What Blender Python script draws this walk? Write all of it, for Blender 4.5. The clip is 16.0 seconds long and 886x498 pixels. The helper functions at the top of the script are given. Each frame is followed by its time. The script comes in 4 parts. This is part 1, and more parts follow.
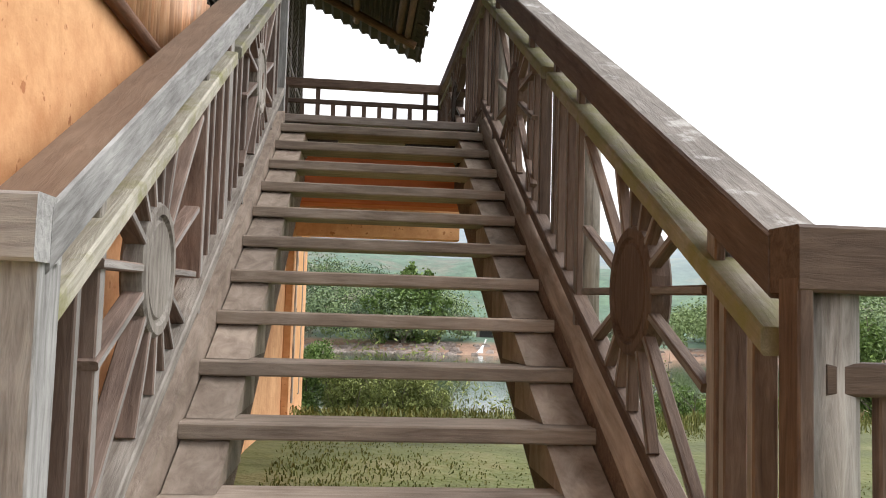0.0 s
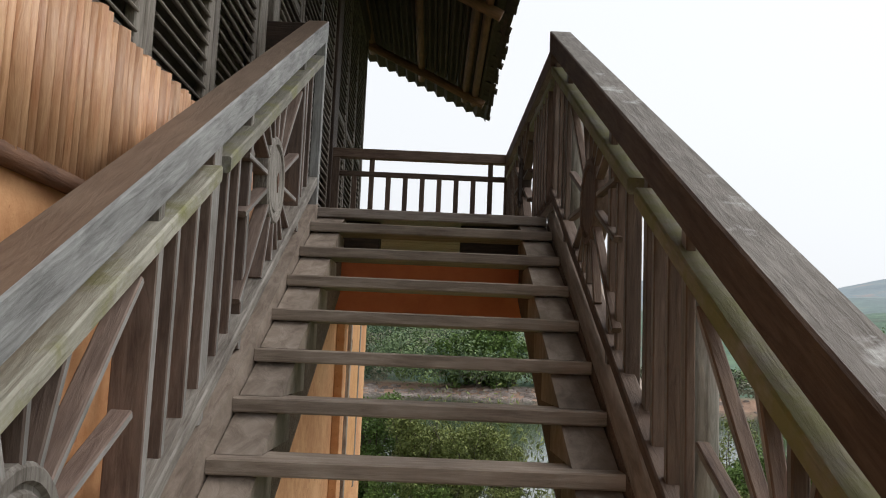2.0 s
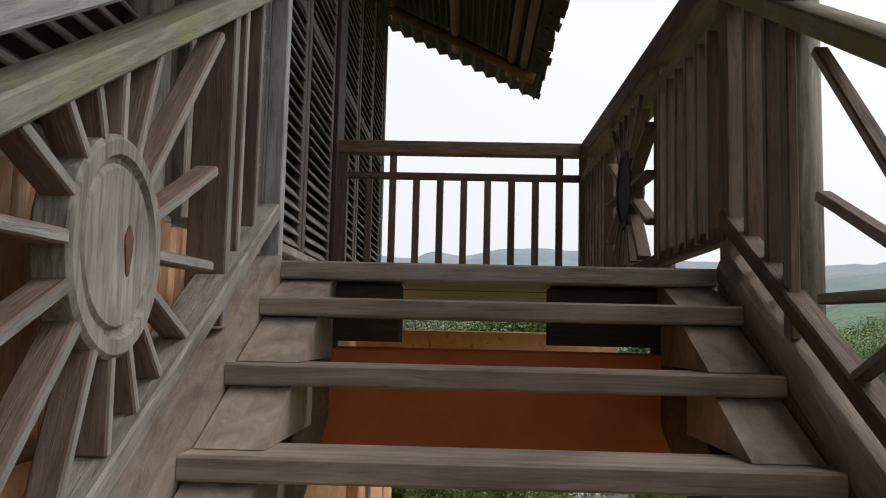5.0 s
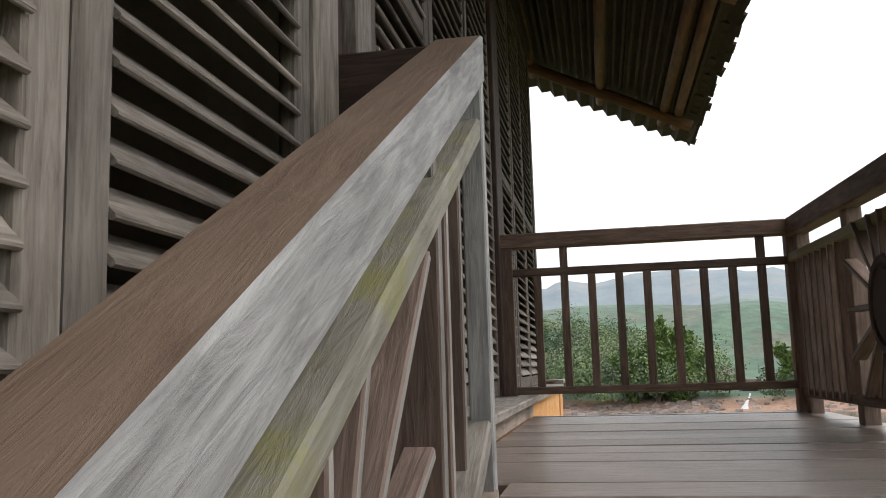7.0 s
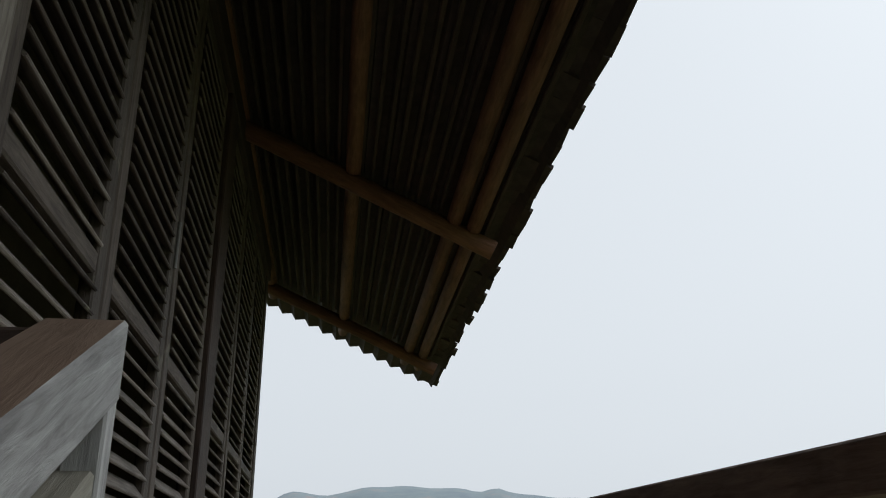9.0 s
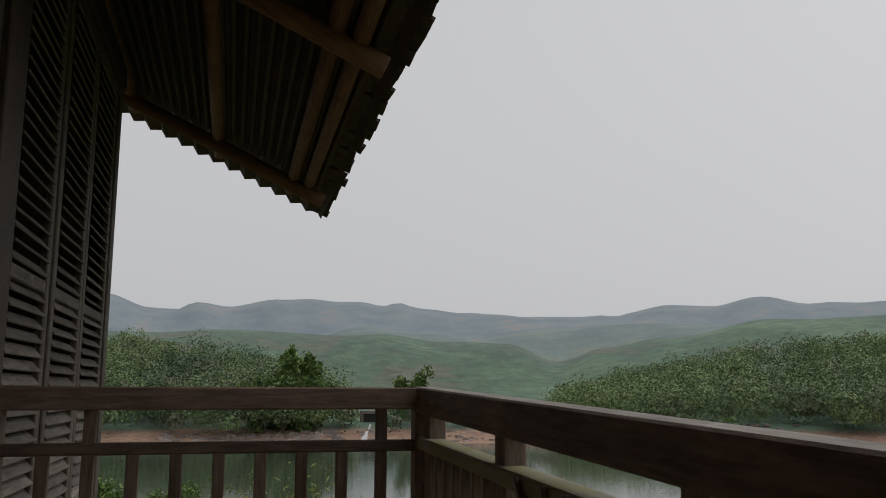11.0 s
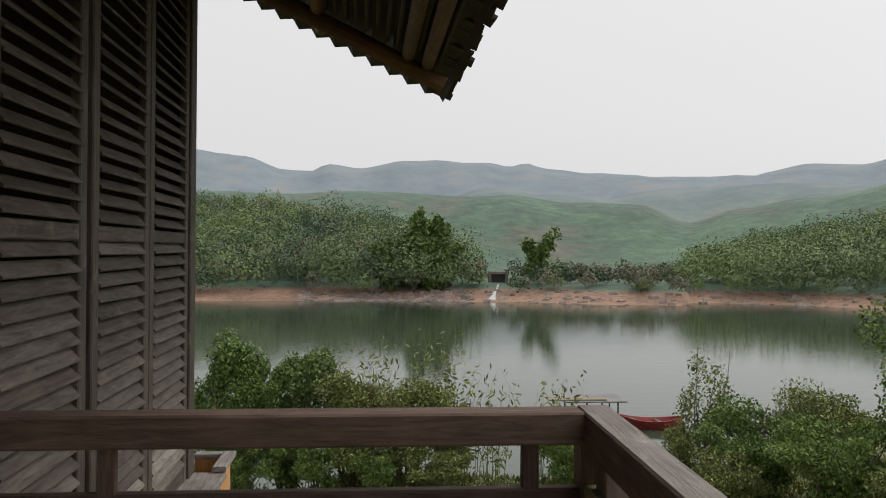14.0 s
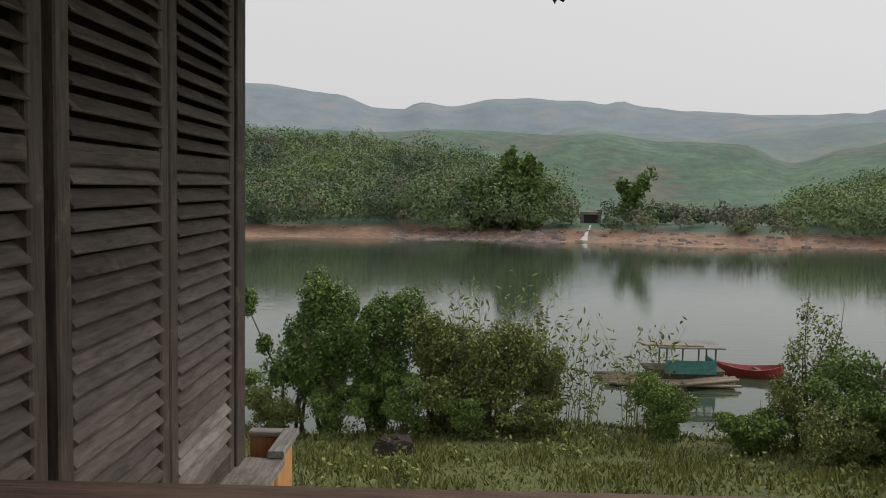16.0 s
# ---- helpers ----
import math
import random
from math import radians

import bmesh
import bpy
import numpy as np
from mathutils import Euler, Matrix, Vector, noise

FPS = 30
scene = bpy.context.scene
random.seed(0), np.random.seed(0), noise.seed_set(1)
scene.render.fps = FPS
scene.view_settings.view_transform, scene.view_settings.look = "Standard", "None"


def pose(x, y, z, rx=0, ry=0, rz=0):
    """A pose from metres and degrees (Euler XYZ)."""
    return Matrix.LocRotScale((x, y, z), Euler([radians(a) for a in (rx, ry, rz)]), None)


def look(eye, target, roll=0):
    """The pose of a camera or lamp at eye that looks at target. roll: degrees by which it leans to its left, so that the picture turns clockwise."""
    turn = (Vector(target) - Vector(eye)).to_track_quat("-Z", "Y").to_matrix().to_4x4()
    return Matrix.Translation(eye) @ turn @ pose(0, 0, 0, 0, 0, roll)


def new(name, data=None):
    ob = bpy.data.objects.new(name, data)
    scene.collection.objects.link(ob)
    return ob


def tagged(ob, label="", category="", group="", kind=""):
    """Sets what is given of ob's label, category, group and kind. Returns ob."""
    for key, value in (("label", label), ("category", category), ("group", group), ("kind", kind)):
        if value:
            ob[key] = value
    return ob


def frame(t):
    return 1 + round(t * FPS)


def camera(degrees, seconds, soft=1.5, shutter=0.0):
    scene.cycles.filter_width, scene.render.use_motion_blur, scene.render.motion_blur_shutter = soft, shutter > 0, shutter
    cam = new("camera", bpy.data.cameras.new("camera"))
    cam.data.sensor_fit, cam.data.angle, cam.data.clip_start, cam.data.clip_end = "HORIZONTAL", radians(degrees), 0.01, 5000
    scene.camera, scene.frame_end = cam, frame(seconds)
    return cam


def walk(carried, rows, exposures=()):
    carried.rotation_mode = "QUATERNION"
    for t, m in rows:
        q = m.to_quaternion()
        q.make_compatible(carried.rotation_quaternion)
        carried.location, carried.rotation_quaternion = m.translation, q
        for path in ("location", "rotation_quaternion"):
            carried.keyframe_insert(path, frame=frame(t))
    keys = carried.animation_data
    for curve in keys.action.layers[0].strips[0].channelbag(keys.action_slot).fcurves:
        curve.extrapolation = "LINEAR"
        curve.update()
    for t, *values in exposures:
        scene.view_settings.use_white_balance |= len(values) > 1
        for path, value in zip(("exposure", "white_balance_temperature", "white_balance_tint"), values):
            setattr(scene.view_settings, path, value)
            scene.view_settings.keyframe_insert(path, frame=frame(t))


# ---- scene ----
cam = camera(54.5, 16.0, soft=1.0)
EXPOSURES = [(0.0, 1.28, 6500, 12), (0.5, 1.15, 6500, 12), (1.0, 0.5, 6250, 9), (1.5, 0.15, 6050, 7), (2.0, 0.5, 6400, 10), (2.5, 0.75, 6500, 12), (3.0, 0.85, 6500, 12), (5.5, 0.45, 6450, 12),
             (6.0, 0.72, 6500, 12), (6.5, 0.9, 6500, 12), (7.0, 0.9, 6500, 12), (7.5, 0.6, 6450, 10), (8.0, 0.2, 6250, 8), (8.5, 0.15, 6150, 8), (9.0, 0.15, 6150, 8), (9.5, -0.35, 6500, 10), (12.0, -0.18, 6600, 12),
             (12.5, 0.0, 6650, 12), (13.5, 0.47, 6650, 12), (14.0, 0.2, 6650, 12), (14.5, 0.05, 6650, 12), (15.5, -0.2, 6650, 12), (16.0, 0.05, 6650, 12)]
PATH = [
    (0, (-0.121, -5.777, -1.313), (0.071, -3.792, -1.163), 1.7),
    (0.5, (-0.089, -5.609, -1.187), (0.061, -3.626, -0.973), 1.9),
    (1, (0.001, -5.409, -1.038), (0.052, -3.425, -0.786), 1.5),
    (1.5, (0.15, -5.124, -0.918), (0.174, -3.14, -0.662), 2.3),
    (2, (0.037, -4.854, -0.8), (0.05, -2.868, -0.559), 2.4),
    (2.5, (-0.044, -4.568, -0.686), (-0.058, -2.58, -0.468), 2.4),
    (3, (0.017, -4.138, -0.655), (0.022, -2.15, -0.434), 2.8),
    (5.5, (-0.099, -2.407, -0.064), (-0.227, -0.42, 0.12), -0.1),
    (6, (-0.129, -2.315, 0.07), (-0.423, -0.343, 0.229), -1.4),
    (6.5, (-0.294, -2.165, 0.164), (-0.782, -0.231, 0.311), -2.4),
    (7, (-0.4, -2.011, 0.291), (-0.757, -0.063, 0.569), -1.7),
    (7.5, (-0.379, -1.848, 0.392), (-0.599, 0.09, 0.834), -1.7),
    (8, (-0.307, -1.656, 0.617), (-0.345, 0.249, 1.226), -0.6),
    (8.5, (-0.324, -1.535, 0.697), (-0.208, 0.33, 1.408), -0.5),
    (9, (-0.346, -1.254, 0.745), (-0.113, 0.594, 1.472), -0.4),
    (9.5, (-0.241, -1.032, 0.81), (0.083, 0.829, 1.467), 0.0),
    (12, (-0.057, -0.073, 1.179), (0.423, 1.866, 1.284), 0.5),
    (12.5, (-0.005, 0.074, 1.203), (0.331, 2.045, 1.213), 0.9),
    (13, (0.087, 0.246, 1.343), (0.343, 2.229, 1.312), 1.6),
    (13.5, (0.074, 0.473, 1.42), (0.278, 2.463, 1.385), 1.1),
    (14, (0.06, 0.822, 1.525), (0.236, 2.814, 1.526), 0.5),
    (14.5, (0.152, 1.108, 1.548), (0.347, 3.097, 1.607), 0.5),
    (15, (0.186, 1.424, 1.56), (0.356, 3.416, 1.608), 0.1),
    (15.5, (0.09, 1.718, 1.558), (0.188, 3.715, 1.527), 0.4),
    (16, (0.047, 2.045, 1.5), (0.015, 4.04, 1.357), 1.0),
]
walk(cam, [(t, look(eye, target, roll)) for t, eye, target, roll in PATH], EXPOSURES)

# ---------------------------------------------------------------- world and light
world = bpy.data.worlds.new("world")
scene.world = world
world.use_nodes = True
wn, wl = world.node_tree.nodes, world.node_tree.links
sky = wn.new("ShaderNodeTexSky")
sky.sky_type, sky.sun_disc = 'NISHITA', False
sky.sun_elevation, sky.sun_rotation = radians(52), radians(75)
sky.dust_density, sky.air_density, sky.ozone_density = 6.0, 1.5, 1.0
veil = wn.new("ShaderNodeHueSaturation")
veil.inputs["Saturation"].default_value = 0.1
cloud = wn.new("ShaderNodeMixRGB")
cloud.inputs[0].default_value = 0.75
cloud.inputs[2].default_value = (7.6, 7.8, 8.0, 1)
wl.new(sky.outputs[0], veil.inputs["Color"])
wl.new(veil.outputs[0], cloud.inputs[1])
wl.new(cloud.outputs[0], wn["Background"].inputs[0])
wn["Background"].inputs[1].default_value = 0.1

sun = new("sun", bpy.data.lights.new("sun", 'SUN'))
sun.data.energy, sun.data.angle, sun.data.color = 0.9, radians(25), (1, 0.96, 0.9)
sun.matrix_basis = look((30, 8, 40), (0, 0, 0))

# ---------------------------------------------------------------- materials
def material(name, rough=0.7, metal=0.0):
    m = bpy.data.materials.new(name)
    m.use_nodes = True
    b = m.node_tree.nodes["Principled BSDF"]
    b.inputs["Roughness"].default_value, b.inputs["Metallic"].default_value = rough, metal
    return m, m.node_tree.nodes, m.node_tree.links, b


def node(ns, kind, **values):
    n = ns.new(kind)
    for k, v in values.items():
        n.inputs[k].default_value = v
    return n


def ramp(ns, stops):
    r = ns.new("ShaderNodeValToRGB")
    while len(r.color_ramp.elements) < len(stops):
        r.color_ramp.elements.new(0.5)
    for e, (p, c) in zip(r.color_ramp.elements, stops):
        e.position, e.color = p, (*c, 1)
    return r


def wood(name, dark, light, moss=0.0, rough=0.75, moss_col=(0.22, 0.215, 0.085), stretch=(2.6, 24, 24)):
    """Weathered timber with grain along the local x axis."""
    m, ns, ls, b = material(name, rough)
    co = ns.new("ShaderNodeTexCoord")
    mp = ns.new("ShaderNodeMapping")
    mp.inputs["Scale"].default_value = stretch
    info = ns.new("ShaderNodeObjectInfo")
    off = ns.new("ShaderNodeVectorMath")
    off.operation = 'MULTIPLY_ADD'
    comb = ns.new("ShaderNodeCombineXYZ")
    for i in range(3):
        ls.new(info.outputs["Random"], comb.inputs[i])
    off.inputs[1].default_value = (37, 53, 71)
    ls.new(comb.outputs[0], off.inputs[0])
    ls.new(co.outputs["Object"], off.inputs[2])
    ls.new(off.outputs[0], mp.inputs[0])
    g = node(ns, "ShaderNodeTexNoise", Scale=2.2, Detail=7.0, Roughness=0.65, Distortion=0.6)
    ls.new(mp.outputs[0], g.inputs[0])
    blot = node(ns, "ShaderNodeTexNoise", Scale=3.5, Detail=4.0, Roughness=0.6)
    ls.new(off.outputs[0], blot.inputs[0])
    r = ramp(ns, [(0.34, dark), (0.68, light)])
    add = ns.new("ShaderNodeMath")
    add.operation = 'MULTIPLY_ADD'
    add.inputs[1].default_value = 0.45
    ls.new(blot.outputs["Fac"], add.inputs[0])
    half = ns.new("ShaderNodeMath")
    half.operation = 'MULTIPLY_ADD'
    half.inputs[1].default_value, half.inputs[2].default_value = 0.8, -0.12
    ls.new(g.outputs["Fac"], half.inputs[0])
    ls.new(half.outputs[0], add.inputs[2])
    ls.new(add.outputs[0], r.inputs[0])
    tone = ns.new("ShaderNodeHueSaturation")
    var = ns.new("ShaderNodeMapRange")
    var.inputs[3].default_value, var.inputs[4].default_value = 0.72, 1.2
    ls.new(info.outputs["Random"], var.inputs[0])
    ls.new(var.outputs[0], tone.inputs["Value"])
    ls.new(r.outputs[0], tone.inputs["Color"])
    out = tone.outputs[0]
    if moss:
        mn = node(ns, "ShaderNodeTexNoise", Scale=5.0, Detail=5.0, Roughness=0.7)
        ls.new(off.outputs[0], mn.inputs[0])
        mr = ramp(ns, [(0.62 - 0.3 * moss, (0, 0, 0)), (0.75 - 0.2 * moss, (1, 1, 1))])
        ls.new(mn.outputs["Fac"], mr.inputs[0])
        mix = ns.new("ShaderNodeMixRGB")
        ls.new(mr.outputs[0], mix.inputs[0])
        ls.new(out, mix.inputs[1])
        mix.inputs[2].default_value = (*moss_col, 1)
        out = mix.outputs[0]
    ls.new(out, b.inputs["Base Color"])
    bp = node(ns, "ShaderNodeBump", Strength=0.9, Distance=0.005)
    ls.new(g.outputs["Fac"], bp.inputs["Height"])
    ls.new(bp.outputs[0], b.inputs["Normal"])
    return m


def mottled(name, a, c, scale, rough=0.9, bump=0.01, island=0.0, c2=None, pits=None):
    """Two-scale mottled surface in metres."""
    m, ns, ls, b = material(name, rough)
    co = ns.new("ShaderNodeTexCoord")
    n1 = node(ns, "ShaderNodeTexNoise", Scale=scale, Detail=8.0, Roughness=0.65)
    n2 = node(ns, "ShaderNodeTexNoise", Scale=scale * 0.13, Detail=3.0)
    ls.new(co.outputs["Object"], n1.inputs[0])
    ls.new(co.outputs["Object"], n2.inputs[0])
    mx = ns.new("ShaderNodeMath")
    mx.operation = 'MULTIPLY_ADD'
    mx.inputs[1].default_value, mx.inputs[2].default_value = 0.5, 0
    ls.new(n1.outputs["Fac"], mx.inputs[0])
    ad = ns.new("ShaderNodeMath")
    ad.operation = 'MULTIPLY_ADD'
    ad.inputs[1].default_value = 0.5
    ls.new(n2.outputs["Fac"], ad.inputs[0])
    ls.new(mx.outputs[0], ad.inputs[2])
    r = ramp(ns, [(0.36, a), (0.64, c)] if c2 is None else [(0.34, a), (0.5, c), (0.66, c2)])
    ls.new(ad.outputs[0], r.inputs[0])
    out = r.outputs[0]
    if pits:
        chip = node(ns, "ShaderNodeTexNoise", Scale=17.0, Detail=3.0, Roughness=0.55)
        ls.new(co.outputs["Object"], chip.inputs[0])
        cut = ramp(ns, [(0.645, (0, 0, 0)), (0.68, (1, 1, 1))])
        ls.new(chip.outputs["Fac"], cut.inputs[0])
        pit = ns.new("ShaderNodeMixRGB")
        pit.inputs[2].default_value = (*pits, 1)
        ls.new(cut.outputs[0], pit.inputs[0])
        ls.new(out, pit.inputs[1])
        out = pit.outputs[0]
    if island:
        geo = ns.new("ShaderNodeNewGeometry")
        hs = ns.new("ShaderNodeHueSaturation")
        mr = ns.new("ShaderNodeMapRange")
        mr.inputs[3].default_value, mr.inputs[4].default_value = 1 - island, 1 + island
        ls.new(geo.outputs["Random Per Island"], mr.inputs[0])
        ls.new(mr.outputs[0], hs.inputs["Value"])
        ls.new(out, hs.inputs["Color"])
        out = hs.outputs[0]
    ls.new(out, b.inputs["Base Color"])
    if bump:
        bp = node(ns, "ShaderNodeBump", Strength=0.6, Distance=bump)
        ls.new(n1.outputs["Fac"], bp.inputs["Height"])
        ls.new(bp.outputs[0], b.inputs["Normal"])
    return m


def leafy(name, a, c, rough=0.55):
    m, ns, ls, b = material(name, rough)
    geo = ns.new("ShaderNodeNewGeometry")
    r = ramp(ns, [(0.0, a), (1.0, c)])
    ls.new(geo.outputs["Random Per Island"], r.inputs[0])
    ls.new(r.outputs[0], b.inputs["Base Color"])
    b.inputs["Specular IOR Level"].default_value = 0.15
    return m


GREY = wood("weathered_grey_wood", (0.13, 0.11, 0.092), (0.40, 0.37, 0.33))
PALE = wood("bleached_rail_wood", (0.19, 0.185, 0.18), (0.47, 0.47, 0.46))
RAIL_TOP = wood("worn_rail_top", (0.18, 0.115, 0.078), (0.28, 0.20, 0.142), stretch=(2, 14, 14))
BROWN = wood("brown_rail_wood", (0.075, 0.043, 0.03), (0.20, 0.135, 0.098))
SPECKLED = wood("speckled_rail_top", (0.15, 0.125, 0.105), (0.36, 0.325, 0.29), moss=0.14, moss_col=(0.52, 0.51, 0.49))
BOARD = wood("light_brown_board", (0.11, 0.073, 0.057), (0.26, 0.19, 0.155))
EDGE = wood("pale_board_edge", (0.17, 0.155, 0.14), (0.36, 0.34, 0.32))
STEP = wood("worn_step_wood", (0.20, 0.152, 0.118), (0.44, 0.36, 0.297), stretch=(1.6, 14, 16))
STRING = wood("worn_string_wood", (0.20, 0.152, 0.118), (0.44, 0.36, 0.297), stretch=(14, 2.2, 6))
BLOCK = wood("worn_block_wood", (0.20, 0.152, 0.118), (0.44, 0.36, 0.297), stretch=(7, 4, 3))
MOSSY = wood("mossy_rail_wood", (0.22, 0.19, 0.14), (0.44, 0.41, 0.32), moss=0.9)
LICHEN = wood("lichen_rail_wood", (0.19, 0.175, 0.135), (0.42, 0.40, 0.335), moss=0.45)
LOUVRE = wood("louvre_wood", (0.05, 0.036, 0.028), (0.155, 0.124, 0.10), moss=0.1, moss_col=(0.24, 0.22, 0.16))
HALF_BLEACHED = wood("half_bleached_louvre_wood", (0.075, 0.058, 0.046), (0.22, 0.185, 0.155))
BLEACHED = wood("bleached_louvre_wood", (0.13, 0.105, 0.085), (0.36, 0.32, 0.275))
DARK = wood("dark_timber_and_shade", (0.02, 0.012, 0.009), (0.065, 0.038, 0.027))
LOG = wood("roof_log_wood", (0.085, 0.038, 0.02), (0.21, 0.10, 0.053))
DECK = wood("deck_board_wood", (0.15, 0.115, 0.095), (0.32, 0.27, 0.235), rough=0.3)
ORANGE_WOOD = wood("orange_painted_wood", (0.50, 0.23, 0.08), (0.72, 0.40, 0.17))
BAMBOO = wood("bamboo_sticks", (0.46, 0.21, 0.10), (0.73, 0.45, 0.26), rough=0.42)
PLASTER = mottled("orange_plaster", (0.50, 0.22, 0.085), (0.74, 0.42, 0.21), 9.0, 0.9, 0.012, pits=(0.42, 0.17, 0.065))
PLASTER_RED = mottled("red_orange_plaster", (0.50, 0.115, 0.04), (0.63, 0.175, 0.06), 7.0, 0.85, 0.004)
TILE = mottled("roof_tile", (0.025, 0.018, 0.015), (0.07, 0.052, 0.043), 14.0, 0.85, 0.004)
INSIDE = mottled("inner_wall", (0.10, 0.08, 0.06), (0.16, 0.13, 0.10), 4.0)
LEAF_A = leafy("leaf_dark", (0.065, 0.11, 0.03), (0.19, 0.28, 0.08))
LEAF_B = leafy("leaf_green", (0.08, 0.135, 0.035), (0.23, 0.31, 0.085))
LEAF_C = leafy("leaf_yellow_green", (0.10, 0.125, 0.04), (0.28, 0.31, 0.105))
# far-shore foliage: base colours lightened and greyed to carry distance haze
WOODS_DARK = leafy("woods_dark", (0.065, 0.105, 0.066), (0.11, 0.155, 0.085))
WOODS_MID = leafy("woods_mid", (0.12, 0.175, 0.09), (0.17, 0.235, 0.105))
WOODS_LIGHT = leafy("woods_light", (0.165, 0.23, 0.095), (0.22, 0.29, 0.12))
WOODS_BROWN = leafy("woods_brown", (0.15, 0.155, 0.11), (0.21, 0.21, 0.145))
STRAW = leafy("straw", (0.20, 0.16, 0.08), (0.42, 0.34, 0.2))
BLADE = leafy("grass_blade", (0.075, 0.09, 0.022), (0.22, 0.22, 0.07))
BARK = mottled("bark", (0.07, 0.055, 0.04), (0.17, 0.14, 0.11), 22.0, 0.9, 0.01)
IRON_AND_SHADE = mottled("black_iron_and_shade", (0.015, 0.015, 0.015), (0.04, 0.035, 0.03), 40.0, 0.6)
STONE = mottled("bank_rock", (0.13, 0.10, 0.085), (0.30, 0.25, 0.22), 3.0, 0.95, 0.05, island=0.3)
FOAM = mottled("white_water", (0.4, 0.4, 0.4), (0.65, 0.65, 0.65), 2.0, 0.4, 0.05)
TEAL = mottled("teal_paint", (0.04, 0.17, 0.15), (0.09, 0.28, 0.25), 5.0, 0.6, 0.002)
RED = mottled("red_paint", (0.22, 0.03, 0.03), (0.36, 0.07, 0.06), 5.0, 0.5, 0.002)
TIN = mottled("tin_sheet", (0.12, 0.115, 0.11), (0.27, 0.26, 0.25), 4.0, 0.5, 0.002)
RAFT = wood("raft_bamboo", (0.15, 0.12, 0.08), (0.33, 0.28, 0.2))

# ground: grass near, red-brown bank, green and blue-grey hills in the distance, haze painted into their colours
GROUND, ns, ls, bs = material("ground", 0.95)
co = ns.new("ShaderNodeTexCoord")
sep = ns.new("ShaderNodeSeparateXYZ")
ls.new(co.outputs["Object"], sep.inputs[0])
n1 = node(ns, "ShaderNodeTexNoise", Scale=1.3, Detail=8.0, Roughness=0.7)
n2 = node(ns, "ShaderNodeTexNoise", Scale=0.016, Detail=12.0, Roughness=0.68)
for n in (n1, n2):
    ls.new(co.outputs["Object"], n.inputs[0])
lawn = ramp(ns, [(0.3, (0.06, 0.075, 0.022)), (0.55, (0.12, 0.135, 0.04)), (0.75, (0.22, 0.19, 0.09))])
ls.new(n1.outputs["Fac"], lawn.inputs[0])
bank = ramp(ns, [(0.35, (0.22, 0.13, 0.085)), (0.7, (0.38, 0.25, 0.18))])
ls.new(n1.outputs["Fac"], bank.inputs[0])
hazed_near_hill = ramp(ns, [(0.38, (0.14, 0.15, 0.115)), (0.47, (0.09, 0.15, 0.105)), (0.62, (0.13, 0.205, 0.13))])
ls.new(n2.outputs["Fac"], hazed_near_hill.inputs[0])
hazed_far_hill = ramp(ns, [(0.36, (0.20, 0.24, 0.275)), (0.55, (0.235, 0.285, 0.305)), (0.66, (0.31, 0.285, 0.285))])
ls.new(n2.outputs["Fac"], hazed_far_hill.inputs[0])


def blend_at(source, lo, hi, a, c):
    mr = ns.new("ShaderNodeMapRange")
    mr.inputs[1].default_value, mr.inputs[2].default_value = lo, hi
    ls.new(source, mr.inputs[0])
    mx = ns.new("ShaderNodeMixRGB")
    ls.new(mr.outputs[0], mx.inputs[0])
    ls.new(a, mx.inputs[1])
    ls.new(c, mx.inputs[2])
    return mx.outputs[0]


height_wobble = ns.new("ShaderNodeMath")
height_wobble.operation = 'MULTIPLY_ADD'
height_wobble.inputs[1].default_value = 1.2
ls.new(n1.outputs["Fac"], height_wobble.inputs[0])
ls.new(sep.outputs[2], height_wobble.inputs[2])
c1 = blend_at(height_wobble.outputs[0], -5.1, -4.7, bank.outputs[0], lawn.outputs[0])
c1b = blend_at(height_wobble.outputs[0], -5.0, -4.4, bank.outputs[0], hazed_near_hill.outputs[0])
c2 = blend_at(sep.outputs[1], 90, 110, c1, c1b)
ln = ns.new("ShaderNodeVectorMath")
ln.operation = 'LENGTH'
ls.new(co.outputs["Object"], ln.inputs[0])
c2 = blend_at(ln.outputs["Value"], 160, 172, c2, hazed_near_hill.outputs[0])
n3 = node(ns, "ShaderNodeTexNoise", Scale=0.11, Detail=8.0, Roughness=0.7)
ls.new(co.outputs["Object"], n3.inputs[0])
tone = ns.new("ShaderNodeHueSaturation")
tr = ns.new("ShaderNodeMapRange")
for k, v in ((1, 0.3), (2, 0.7), (3, 0.62), (4, 1.3)):
    tr.inputs[k].default_value = v
ls.new(n3.outputs["Fac"], tr.inputs[0])
ls.new(tr.outputs[0], tone.inputs["Value"])
ls.new(c2, tone.inputs["Color"])
c2 = tone.outputs[0]
# haze by colour: hills fade to pale blue-grey with distance
c3 = blend_at(ln.outputs["Value"], 520, 1250, c2, hazed_far_hill.outputs[0])
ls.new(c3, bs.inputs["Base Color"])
hb = node(ns, "ShaderNodeBump", Strength=0.5, Distance=4.0)
ls.new(n2.outputs["Fac"], hb.inputs["Height"])
gb = node(ns, "ShaderNodeBump", Strength=0.6, Distance=0.06)
ls.new(hb.outputs[0], gb.inputs["Normal"])
ls.new(n1.outputs["Fac"], gb.inputs["Height"])
ls.new(gb.outputs[0], bs.inputs["Normal"])

